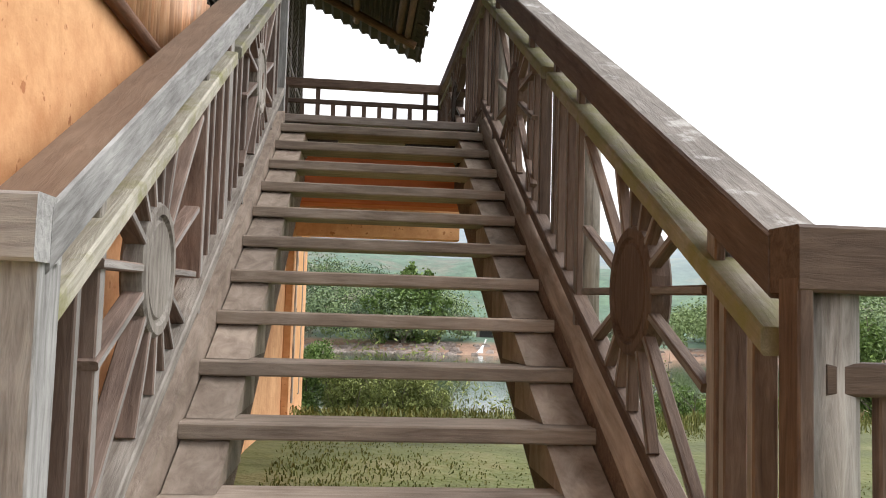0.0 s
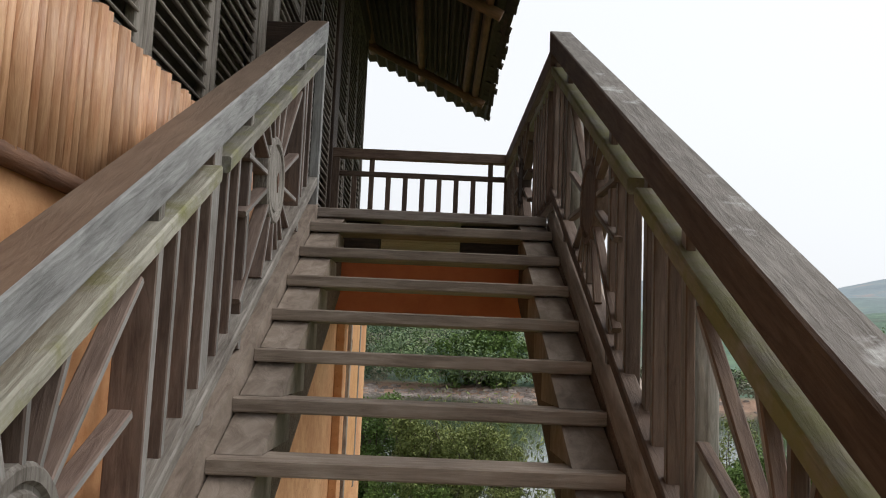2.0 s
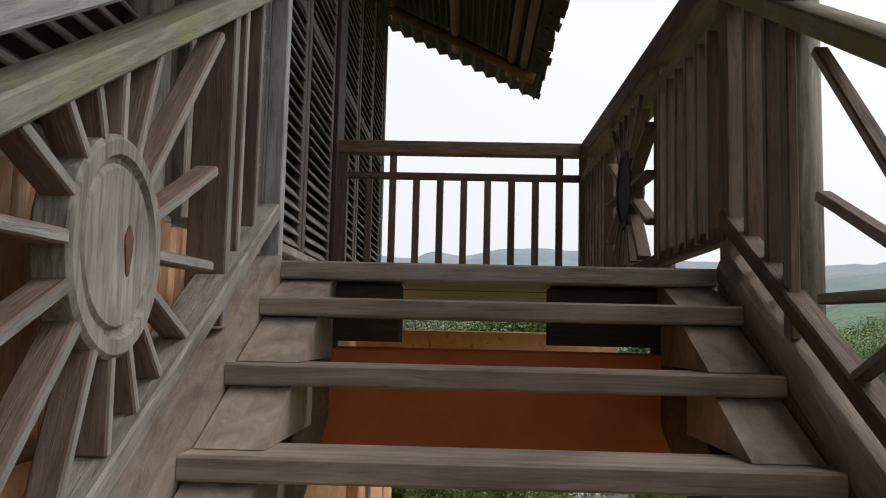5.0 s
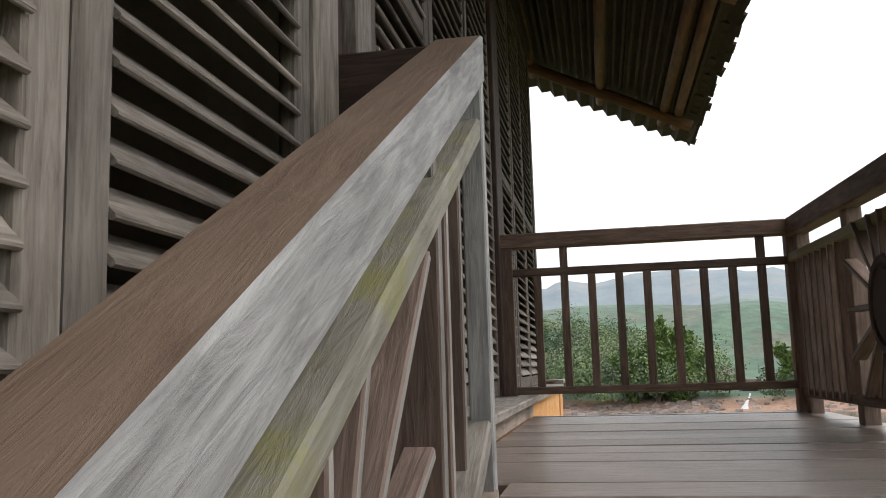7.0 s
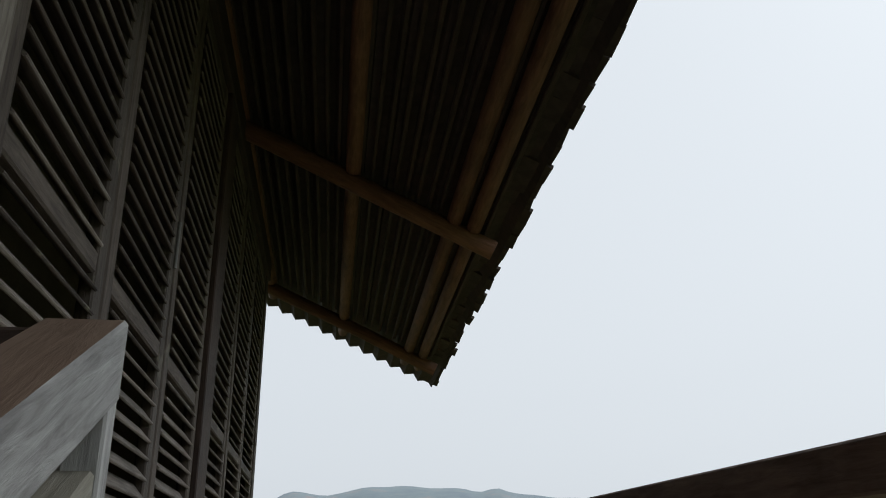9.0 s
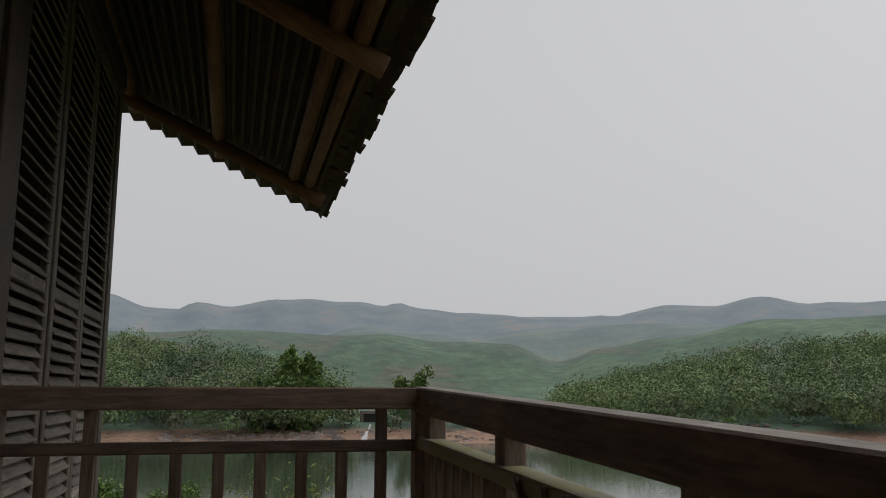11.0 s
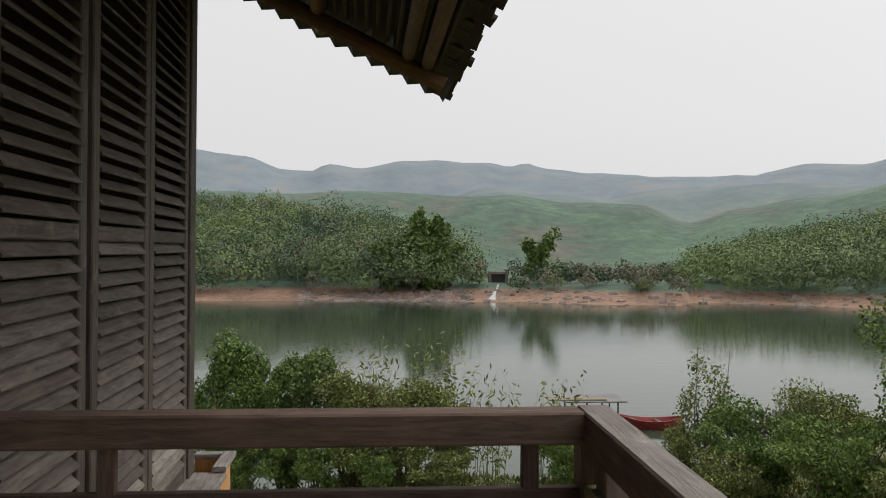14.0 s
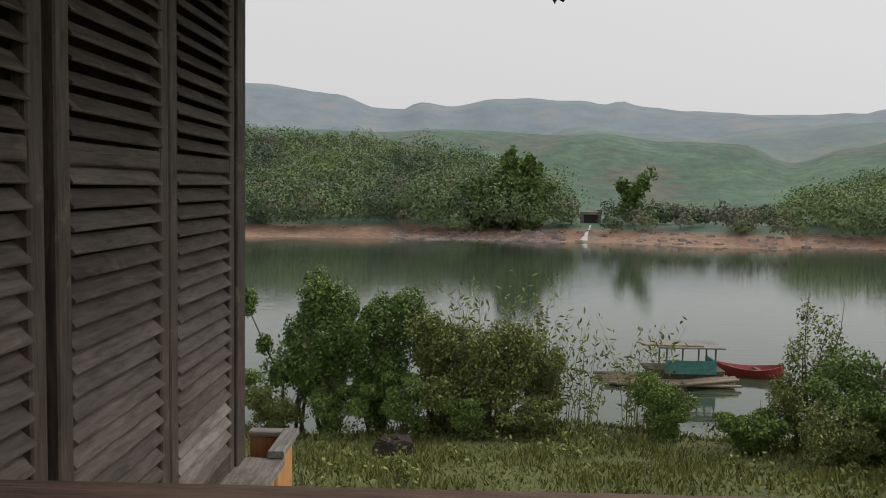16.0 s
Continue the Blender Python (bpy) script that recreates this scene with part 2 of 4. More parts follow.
WATER, ns, ls, bs = material("lake_water", 0.06)
bs.inputs["Base Color"].default_value = (0.05, 0.07, 0.045, 1)
bs.inputs["IOR"].default_value = 1.33
co = ns.new("ShaderNodeTexCoord")
mp = ns.new("ShaderNodeMapping")
mp.inputs["Scale"].default_value = (0.5, 1.6, 1)
ls.new(co.outputs["Object"], mp.inputs[0])
w1 = node(ns, "ShaderNodeTexNoise", Scale=1.1, Detail=4.0, Roughness=0.55)
ls.new(mp.outputs[0], w1.inputs[0])
wb = node(ns, "ShaderNodeBump", Strength=0.25, Distance=0.06)
ls.new(w1.outputs["Fac"], wb.inputs["Height"])
ls.new(wb.outputs[0], bs.inputs["Normal"])

# ---------------------------------------------------------------- building helpers
PLACE = {}


def mesh_ob(name, verts, faces, mat, parent=None, label="", m=None, smooth=False):
    me = bpy.data.meshes.new(name)
    me.from_pydata([tuple(v) for v in verts], [], faces)
    me.materials.append(mat)
    if smooth:
        me.shade_smooth()
    return mesh_at(name, me, parent, label, m)


def mesh_at(name, me, parent=None, label="", m=None):
    ob = new(name, me)
    m = m or Matrix.Identity(4)
    ob.matrix_basis = m
    PLACE[ob] = m
    if parent:
        ob.parent = parent
        ob.matrix_parent_inverse = PLACE[parent].inverted()
    if label:
        ob["label"] = label
    return ob


def thing(name, at, label, category, group="", kind=""):
    ob = new(name)
    ob.matrix_basis = PLACE[ob] = pose(*at)
    return tagged(ob, label, category, group, kind)


def along(p, q, up=(0, 0, 1)):
    """Pose with local x from p to q, local z towards up, at their middle."""
    p, q = Vector(p), Vector(q)
    x = (q - p).normalized()
    y = Vector(up).cross(x)
    y = y.normalized() if y.length > 1e-5 else Vector((0, 1, 0)).cross(x).normalized()
    z = x.cross(y)
    m = Matrix((x, y, z)).transposed().to_4x4()
    m.translation = (p + q) / 2
    return m, (q - p).length


BEAMS = {}


def beam_mesh(length, w, h, mat, c=0.006, cut=0.0):
    """Chamfered bar along x; cut slides the ends along x with height, for plumb-cut sloping bars."""
    key = (round(length, 3), round(w, 3), round(h, 3), mat.name, c, round(cut, 3))
    if key in BEAMS:
        return BEAMS[key]
    a, b = w / 2, h / 2
    c = min(c, a * 0.6, b * 0.6)
    ring = [(-a + c, -b), (a - c, -b), (a, -b + c), (a, b - c), (a - c, b), (-a + c, b), (-a, b - c), (-a, -b + c)]
    v = [(s * length / 2 + cut * z, y, z) for s in (-1, 1) for y, z in ring]
    f = [(i, (i + 1) % 8, 8 + (i + 1) % 8, 8 + i) for i in range(8)]
    f = [tuple(reversed(q)) for q in f] + [tuple(range(8)), tuple(range(15, 7, -1))]
    me = bpy.data.meshes.new("beam")
    me.from_pydata(v, [], [tuple(reversed(q)) for q in f])
    me.materials.append(mat)
    BEAMS[key] = me
    return me


def beam(name, p, q, w, h, mat, parent=None, label="", up=(0, 0, 1), cut=0.0, c=0.006):
    m, n = along(p, q, up)
    return mesh_at(name, beam_mesh(n, w, h, mat, c, cut), parent, label, m)


def log(name, p, q, r, mat, parent=None, label="", sides=12, r2=None, wob=0.0):
    m, n = along(p, q)
    rings = 6 if wob else 2
    rnd = random.Random(round(n * 1000) + round(p[1] * 100))
    v = []
    for j in range(rings):
        t = j / (rings - 1)
        rr = r + ((r2 or r) - r) * t
        oy, oz = rnd.uniform(-wob, wob), rnd.uniform(-wob, wob)
        for i in range(sides):
            a = 2 * math.pi * i / sides
            v.append(((t - 0.5) * n, oy + rr * math.cos(a), oz + rr * math.sin(a)))
    f = [(j * sides + i, j * sides + (i + 1) % sides, (j + 1) * sides + (i + 1) % sides, (j + 1) * sides + i) for j in range(rings - 1) for i in range(sides)]
    f = [tuple(reversed(q)) for q in f]
    f += [tuple(range(sides)), tuple(range(rings * sides - 1, (rings - 1) * sides - 1, -1))]
    ob = mesh_ob(name, v, [tuple(reversed(q)) for q in f], mat, parent, label, m)
    for p_ in ob.data.polygons:
        p_.use_smooth = len(p_.vertices) == 4
    return ob


def box(name, lo, hi, mat, parent=None, label=""):
    """Chamfered box; the grain follows its longest side."""
    d = [hi[i] - lo[i] for i in range(3)]
    k = d.index(max(d))
    mid = [(lo[i] + hi[i]) / 2 for i in range(3)]
    p, q = list(mid), list(mid)
    p[k], q[k] = lo[k], hi[k]
    if k == 2:
        return beam(name, p, q, d[1], d[0], mat, parent, label, up=(1, 0, 0))
    return beam(name, p, q, d[1 - k], d[2], mat, parent, label)


def prism(name, poly, x0, x1, mat, parent=None, label=""):
    """A polygon in (y, z), stretched from x0 to x1."""
    n = len(poly)
    v = [(x0, y, z) for y, z in poly] + [(x1, y, z) for y, z in poly]
    f = [tuple(range(n)), tuple(range(2 * n - 1, n - 1, -1))] + [(i, n + i, n + (i + 1) % n, (i + 1) % n) for i in range(n)]
    ob = mesh_ob(name, v, f, mat, parent, label)
    bm = bmesh.new()
    bm.from_mesh(ob.data)
    bmesh.ops.recalc_face_normals(bm, faces=bm.faces)
    bm.to_mesh(ob.data)
    bm.free()
    return ob


def structure(ob, label, category):
    return tagged(ob, label, category, "", "structure")


def lerp_list(x, pts):
    if x <= pts[0][0]:
        return pts[0][1]
    for (a, va), (b, vb) in zip(pts, pts[1:]):
        if x <= b:
            t = (x - a) / (b - a)
            t = t * t * (3 - 2 * t)
            return va + (vb - va) * t
    return pts[-1][1]


# ---------------------------------------------------------------- ground, lake and hills
LAKE = -7.0
# the open country is drawn at a smaller scale round the eye, and enlarged by FAR once it stands
FAR = Matrix.Translation((0, 1.5, 1.52)) @ Matrix.Scale(1.6, 4) @ Matrix.Translation((0, -1.5, -1.52))
OUTSIDE = []
SKYLINE = [(-40, 150), (-22, 165), (-13, 172), (-8, 158), (-5.5, 137), (-4, 137), (-2.4, 148), (-0.5, 142), (2.5, 156), (5, 157), (8, 152), (9.5, 144), (10.6, 151), (12, 142), (15, 135), (19, 128), (22, 126), (25, 130), (28, 145), (30.5, 142), (34, 155), (37, 140), (50, 150)]
GREEN = [(-40, 100), (-12, 98), (-4, 94), (0, 101), (5, 96), (9, 98), (14, 86), (18, 80), (21, 50), (24, 72), (28, 87), (34, 115), (50, 120)]
MIDDLE = [(-40, 60), (-20, 78), (-14, 84), (-9, 80), (-4, 76), (4, 84), (8.7, 111), (12, 98), (16, 90), (20, 104), (26, 118), (32, 112), (50, 90)]
SHORE_HILL = [(-50, 92), (-15, 90), (-11, 88), (-7, 88), (-4, 74), (1, 44), (4, 18), (7, -6), (9, -24), (14, -30), (19, -26), (22, -2), (26, 26), (30, 50), (34, 68), (40, 80), (55, 80)]
EYE_Z = 1.5


def ground_z(x, y):
    r = math.hypot(x, y - 1)
    az = math.degrees(math.atan2(x, y - 1))
    w = noise.noise((x * 0.15, y * 0.15, 3.1))
    # bank: from the house platform down to the water, with a small bay
    edge = 27.5 + 1.3 * math.sin(x * 0.45 + 0.6) + 0.03 * x * x * (0.4 if x > 0 else 1)
    edge = min(edge, 34)
    if y < edge + 12 or y < 45:
        near = lerp_list(y, [(0.3, -0.8675), (3.5, -1.0), (6.4, -2.35), (15.9, -4.0), (edge - 3.2, -5.0), (edge - 1.2, -5.5), (edge, -6.5), (edge + 2.5, -7.3), (edge + 14, -9.5)])
        if y > 4:
            near += 0.12 * w + 0.05 * noise.noise((x * 0.9, y * 0.9, 0.2))
        return near
    if az < -65 or az > 75:
        return -9.5
    shore = 142 + 5 * noise.noise((az * 0.16, 1.7, 0)) + (9 if az > 21 else 0) - 0.1 * abs(az)
    shore_top = EYE_Z + 250 * lerp_list(az, SHORE_HILL) / 1522
    green_top = EYE_Z + 620 * lerp_list(az, GREEN) / 1522
    sky_top = EYE_Z + 1600 * lerp_list(az, SKYLINE) / 1522
    middle_top = EYE_Z + 1080 * lerp_list(az, MIDDLE) / 1522
    rough = noise.noise((x * 0.02, y * 0.02, 7.0)) * 3
    z = lerp_list(r, [(shore - 12, -9.5), (shore, -7.05), (shore + 9, -5.6), (shore + 14, -4.4), (250, shore_top - 5), (330, shore_top - 14), (430, min(shore_top, green_top * 0.45) - 3),
                      (620, green_top), (800, green_top * 0.85), (1080, middle_top), (1280, middle_top * 0.9), (1600, sky_top), (2300, sky_top * 0.8), (4200, sky_top * 0.7)])
    if r > 260:
        z += rough * min(1, (r - 260) / 300)
    if r > 900:
        z += (noise.noise((x * 0.005, y * 0.005, 2.0)) * 7 + noise.noise((x * 0.02, y * 0.02, 4.0)) * 4) * (1 - abs(r - 1600) / 1400 if r < 1600 else 0.2)
    return z


radii = [0.01] + [1.5 * i for i in range(1, 32)] + [50, 60, 75, 90, 105, 118] + list(range(126, 176, 3)) + [180, 190, 200, 215, 230, 250, 270, 300, 330, 370, 410, 460, 510, 560, 600, 640, 690, 750, 850, 950, 1020, 1080, 1150, 1250, 1400, 1500, 1600, 1700, 1900, 2300, 3000, 4200]
azs = [-180 + 4 * i for i in range(32)] + [-52 + 0.55 * i for i in range(200)] + [58 + 4 * i for i in range(31)]
gv = []
for r in radii:
    for a in azs:
        x, y = r * math.sin(radians(a)), 1 + r * math.cos(radians(a))
        gv.append((x, y, ground_z(x, y)))
na = len(azs)
gf = [(j * na + i, j * na + (i + 1) % na, (j + 1) * na + (i + 1) % na, (j + 1) * na + i) for j in range(len(radii) - 1) for i in range(na)]
OUTSIDE.append(structure(mesh_ob("ground", gv, [tuple(reversed(q)) for q in gf], GROUND, smooth=True), "grassy ground sloping to a red earth shore, with haze painted on the hills beyond", "ground"))
OUTSIDE.append(structure(mesh_ob("water", [(-400, 24, LAKE), (400, 24, LAKE), (400, 260, LAKE), (-400, 260, LAKE)], [(0, 1, 2, 3)], WATER), "calm grey-green lake water mirroring the sky", "water"))

# ---------------------------------------------------------------- staircase
def tread_y(k):
    return -0.246 - 0.311 * (k - 1)


def tread_z(k):
    return -0.12 - 0.172 * (k - 1)


def rail_z(y):
    return 1.10 + 0.531 * y


STEPS = 13
stair = thing("staircase", (0, -4, -2.3), "open-riser wooden staircase with worn grey-brown treads", "staircase")
for k in range(1, STEPS + 1):
    rnd = random.Random(k)
    y, z = tread_y(k), tread_z(k)
    t = box("tread", (-0.655, y, z - 0.052), (0.655, y + 0.235, z), STEP, stair)
    for s in (-1, 1):
        # wedge block carrying the end of the tread above
        y1, z1 = tread_y(k - 1) if k > 1 else 0.0, (tread_z(k - 1) if k > 1 else 0.0) - 0.054
        poly = [(y + 0.085, z + 0.002), (y1 + 0.30, z + 0.002), (y1 + 0.30, z1), (y1 + 0.035, z1)]
        x0, x1 = (-0.65, -0.50) if s < 0 else (0.50, 0.65)
        prism("support_block", poly, x0, x1, BLOCK, stair)
for s in (-1, 1):
    x0, x1 = (-0.652, -0.515) if s < 0 else (0.515, 0.652)
    prism("carriage", [(tread_y(STEPS) + 0.1, -2.28), (0.28, -0.12), (0.28, -0.40), (tread_y(STEPS) + 0.45, -2.28)], x0, x1, BROWN, stair, "dark brown sloping carriage")
OFF = -1.055
prism("string_board", [(-4.2, rail_z(-4.2) + OFF), (0.0, rail_z(0) + OFF - 0.03), (0.02, -0.40), (-4.0, -2.29), (-4.2, -2.29)], -0.80, -0.656, STRING, stair, "wide sloping side board")
# added filler: blocks the sky that leaks between carriage and side log
prism("string_board", [(-4.15, rail_z(-4.15) + OFF - 0.06), (0.0, rail_z(0) + OFF - 0.08), (0.02, -0.40), (-4.0, -2.29), (-4.15, -2.29)], 0.657, 0.70, BROWN, stair, "dark filler board added to block sky between carriage and log")
log("string_log", (0.735, -4.25, rail_z(-4.25) + OFF - 0.06), (0.735, 0.02, rail_z(0.02) + OFF - 0.06), 0.078, STEP, stair, "round side log", 14)

# ---------------------------------------------------------------- railings
MID_T, MID_B, LOW_T, LOW_B = -0.205, -0.262, -0.925, -0.98


def pale_edge(ob):
    """Boards on edge: the narrow edges are paler than the brown flats."""
    if ob.data.materials[0] not in (BROWN, BOARD) or len(ob.data.materials) > 1:
        return ob
    ob.data.materials.append(EDGE)
    for p in ob.data.polygons:
        if abs(p.normal.z) > 0.9:
            p.material_index = 1
    return ob


def wheel(parent, x, y, z, slope, half, top, low, out, mat, disc_mat, depth=0.06):
    """Carved round disc with spokes that run to the frame of its bay."""
    n, r = 32, 0.192
    prof = [(0.0, 0.030), (0.135, 0.030), (0.142, 0.022), (0.152, 0.022), (0.158, 0.034), (0.183, 0.034), (0.192, 0.026), (0.192, -0.026), (0.183, -0.034), (0.0, -0.034)]
    v, f = [], []
    for rr, d in prof:
        for i in range(n):
            a = 2 * math.pi * i / n
            v.append((max(rr, 0.001) * math.cos(a), max(rr, 0.001) * math.sin(a), d))
    for j in range(len(prof) - 1):
        for i in range(n):
            f.append((j * n + i, (j + 1) * n + i, (j + 1) * n + (i + 1) % n, j * n + (i + 1) % n))
    face = 1 if x < 0 else -1
    m = Matrix.Translation((x, y, z)) @ Matrix.Rotation(radians(90) * face, 4, 'Y')
    disc = mesh_ob("wheel_disc", v, f, disc_mat, parent, "round carved disc with a grooved rim", m)
    count = 16
    for i in range(count):
        a = 2 * math.pi * i / count + 0.02
        cy, cz = math.cos(a), math.sin(a)
        d = 9.0
        if abs(cy) > 1e-3:
            d = min(d, half / abs(cy))
        # meets the sloping rails above and below
        k = cz - slope * cy
        if k > 1e-3:
            d = min(d, top / k)
        elif k < -1e-3:
            d = min(d, low / -k)
        if d < r + 0.01:
            continue
        xs = x + out * (depth / 2 - 0.03)
        spoke = beam("spoke", (xs, y + cy * (r - 0.02), z + cz * (r - 0.02)), (xs, y + cy * d, z + cz * d), 0.024, depth, mat, disc, up=(1, 0, 0), c=0.004)
        pale_edge(spoke)


def vertical(name, x, y, z0, z1, w, d, mat, parent, label=""):
    """Upright board: w along y, d along x."""
    return beam(name, (x, y, z0), (x, y, z1), w, d, mat, parent, label, up=(1, 0, 0), c=0.004)


def worn_top(ob):
    """The upper face of a handrail keeps its warmer, trodden colour."""
    ob.data = ob.data.copy()
    ob.data.materials.append(RAIL_TOP if ob.data.materials[0] == PALE else SPECKLED)
    for p in ob.data.polygons:
        if p.normal.z > 0.9:
            p.material_index = 1
    return ob


def stair_rail(side):
    left = side < 0
    xi = -0.662 if left else 0.652
    xc = xi + side * 0.058
    top_mat, flat = (PALE, BOARD) if left else (BROWN, BROWN)
    rail = thing("stair_railing", (xc, -4.2, -2.2), "weathered wooden stair railing with spoked wheel panels on a sloping string", "railing", "stair railings")
    y0, y1 = -4.22, 0.03
    sl = 0.531

    def bar(name, t, b, w, mat, a=y0, c=y1, x=xc, label=""):
        mid = (t + b) / 2
        h = (t - b) * math.cos(math.atan(sl))
        return beam(name, (x, a, rail_z(a) + mid), (x, c, rail_z(c) + mid), w, h, mat, rail, label, cut=sl)
    worn_top(bar("handrail", 0, -0.125, 0.125, top_mat, label="thick square handrail"))
    xf = xi + side * 0.036          # inner face of the boards
    deep = 0.085 if left else 0.055
    xb = xf + side * deep / 2
    tall = -2.06 if left else -2.10
    posts = [-3.79 if left else -3.84, -2.59, -1.60, -0.455]
    for a, c in ((y0 + 0.05, tall - 0.05), (tall + 0.05, y1 - 0.02)):
        bar("middle_rail", MID_T, MID_B, 0.10, MOSSY if not left else LICHEN, a=a, c=c, x=xi + side * 0.056, label="" if left else "moss-stained middle rail")
    bar("bottom_rail", LOW_T, LOW_B, 0.10 if left else 0.06, GREY if left else BROWN, a=y0 + 0.05, c=y1 - 0.02, x=xi + side * (0.055 if left else 0.045))
    z0, z1 = rail_z(tall) + OFF - 0.01, rail_z(tall) - 0.10
    pale_edge(vertical("post", xf + side * 0.045, tall, z0, z1, 0.095 if left else 0.05, 0.09 if left else 0.05, flat, rail))
    if not left:
        log("post_core", (xf + 0.07, tall, z0), (xf + 0.07, tall, z1), 0.042, GREY, rail)
    for y in posts:
        z0, z1 = rail_z(y) + OFF - 0.01, rail_z(y) + MID_B + 0.01
        ztop = rail_z(y) - 0.10
        if left:
            pale_edge(vertical("post", xb, y, z0, z1, 0.045, 0.10, flat, rail))
            vertical("spacer", xb, y + 0.01, rail_z(y) + MID_T - 0.02, ztop, 0.04, 0.085, GREY, rail)
        else:
            log("post", (xf + 0.055, y, z0 - 0.03), (xf + 0.055, y, ztop + 0.01), 0.043, GREY, rail)
            pale_edge(vertical("post_board", xf + 0.008, y - 0.03, z0, ztop, 0.05, 0.026, BROWN, rail))
    slats = [-4.06, -3.92] + ([-2.42, -2.24] if left else [-2.44, -2.28]) + [-1.90, -1.75, -0.33, -0.165]
    for y in slats:
        pale_edge(vertical("slat", xb, y, rail_z(y) + LOW_B - 0.02, rail_z(y) + MID_B + 0.008, 0.032, deep, flat, rail))
    wheels = (-3.28, -1.145) if left else (-3.31, -1.24)
    for y in wheels:
        zc = rail_z(y) - 0.572
        wheel(rail, xf + side * 0.012, y, zc, sl, 0.54, MID_B + 0.572, -0.572 - LOW_T, side, flat, GREY if left else BROWN, 0.055 if left else 0.035)
    if left:
        y = wheels[1] + 0.035
        ring = [(xf + 0.0205, y + 0.016 * math.cos(a) * (1 + 0.3 * math.sin(3 * a)), rail_z(wheels[1]) - 0.575 + 0.045 * math.sin(a)) for a in [math.pi * i / 6 for i in range(12)]]
        mesh_ob("worn_patch", ring + [(p[0] - 0.006, p[1], p[2]) for p in ring], [tuple(range(12))] + [(i, (i + 1) % 12, 12 + (i + 1) % 12, 12 + i) for i in range(12)], LOG, rail, "bare orange-brown worn patch on the disc")
    # newel at the foot, end post at the head
    if left:
        vertical("newel_post", xc, y0 + 0.03, -2.3, rail_z(y0) - 0.10, 0.11, 0.11, PALE, rail)
        box("newel_cap", (xc - 0.09, y0 - 0.075, rail_z(y0) - 0.105), (xi + 0.004, y0 + 0.06, rail_z(y0) + 0.012), PALE, rail)
        vertical("end_post", xc + 0.03, y1 - 0.01, -0.06, rail_z(y1) - 0.11, 0.05, 0.055, PALE, rail)
    else:
        log("newel_post", (xc + 0.035, y0 - 0.02, -2.3), (xc + 0.035, y0 - 0.02, rail_z(y0) - 0.09), 0.062, GREY, rail)
        vertical("newel_board", xi + 0.014, y0 - 0.07, -2.29, rail_z(y0) - 0.09, 0.075, 0.03, BROWN, rail)
    return rail


stair_rail(-1)
stair_rail(1)

# beam tying the upper end of the rail to the facade
box("tie_beam", (-1.06, 0.02, 0.93), (-0.735, 0.12, 1.10), DARK)
tagged(bpy.data.objects["tie_beam"], "short dark timber tying the handrail to the shuttered wall", "beam")


def level_rail(p, q, label, wheels=(), posts=(), slats=()):
    """Level railing along y from p to q at the open side of the landing."""
    x = 0.71
    rail = thing("landing_railing", (x, p, 0), label, "railing")
    # the old rail has sagged towards the stairs
    def sag(y, z, k=0.031):
        return z + k * (y - 3.15)

    def run(name, x0, x1, z0, z1, mat, label="", k=0.031):
        xm, zm = (x0 + x1) / 2, (z0 + z1) / 2
        return beam(name, (xm, p, sag(p, zm, k)), (xm, q, sag(q, zm, k)), x1 - x0, z1 - z0, mat, rail, label)
    worn_top(run("handrail", x - 0.062, x + 0.03, 0.984, 1.091, BROWN, "thick square handrail"))
    run("middle_rail", x - 0.058, x + 0.032, 0.84, 0.89, MOSSY, "moss-stained middle rail", 0.024)
    run("bottom_rail", x - 0.04, x + 0.02, 0.085, 0.135, BROWN, "", 0.0)
    for y in posts:
        vertical("post", x + 0.002, y, -0.02, sag(y, 0.995), 0.09, 0.07, BOARD, rail)
    for y in slats:
        pale_edge(vertical("slat", x - 0.03, y, 0.10, sag(y, 0.846, 0.024), 0.034, 0.05, BROWN, rail))
    for y in wheels:
        wheel(rail, x - 0.045, y, 0.485, 0.0, 0.50, 0.36, 0.35, 1, BROWN, DARK)
    return rail


level_rail(-0.02, 3.19, "dark weathered landing railing with one spoked wheel panel", (1.45,), (0.0, 0.94, 2.05, 3.04),
           [0.10 + 0.14 * i for i in range(6)] + [2.16 + 0.125 * i for i in range(7)])

far = thing("end_railing", (0, 3.15, 0), "dark wooden end railing with square balusters above the lake", "railing")
box("handrail", (-1.0, 3.10, 1.0), (0.648, 3.20, 1.088), BROWN, far, "thick square handrail")
box("middle_rail", (-0.93, 3.128, 0.83), (0.66, 3.172, 0.877), BROWN, far)
box("bottom_rail", (-0.93, 3.128, 0.13), (0.66, 3.172, 0.175), BROWN, far)
vertical("end_post", -0.957, 3.15, 0.0, 1.0, 0.08, 0.075, BROWN, far)
vertical("end_post", 0.675, 3.16, 0.0, 1.0, 0.09, 0.06, BROWN, far)
for i in range(9):
    xb = -0.775 + 0.1605 * i
    tall = i in (1, 8)
    beam("baluster", (xb, 3.15, 0.13), (xb, 3.15, 1.0 if tall else 0.84), 0.036, 0.046, BROWN, far, up=(1, 0, 0), c=0.003)

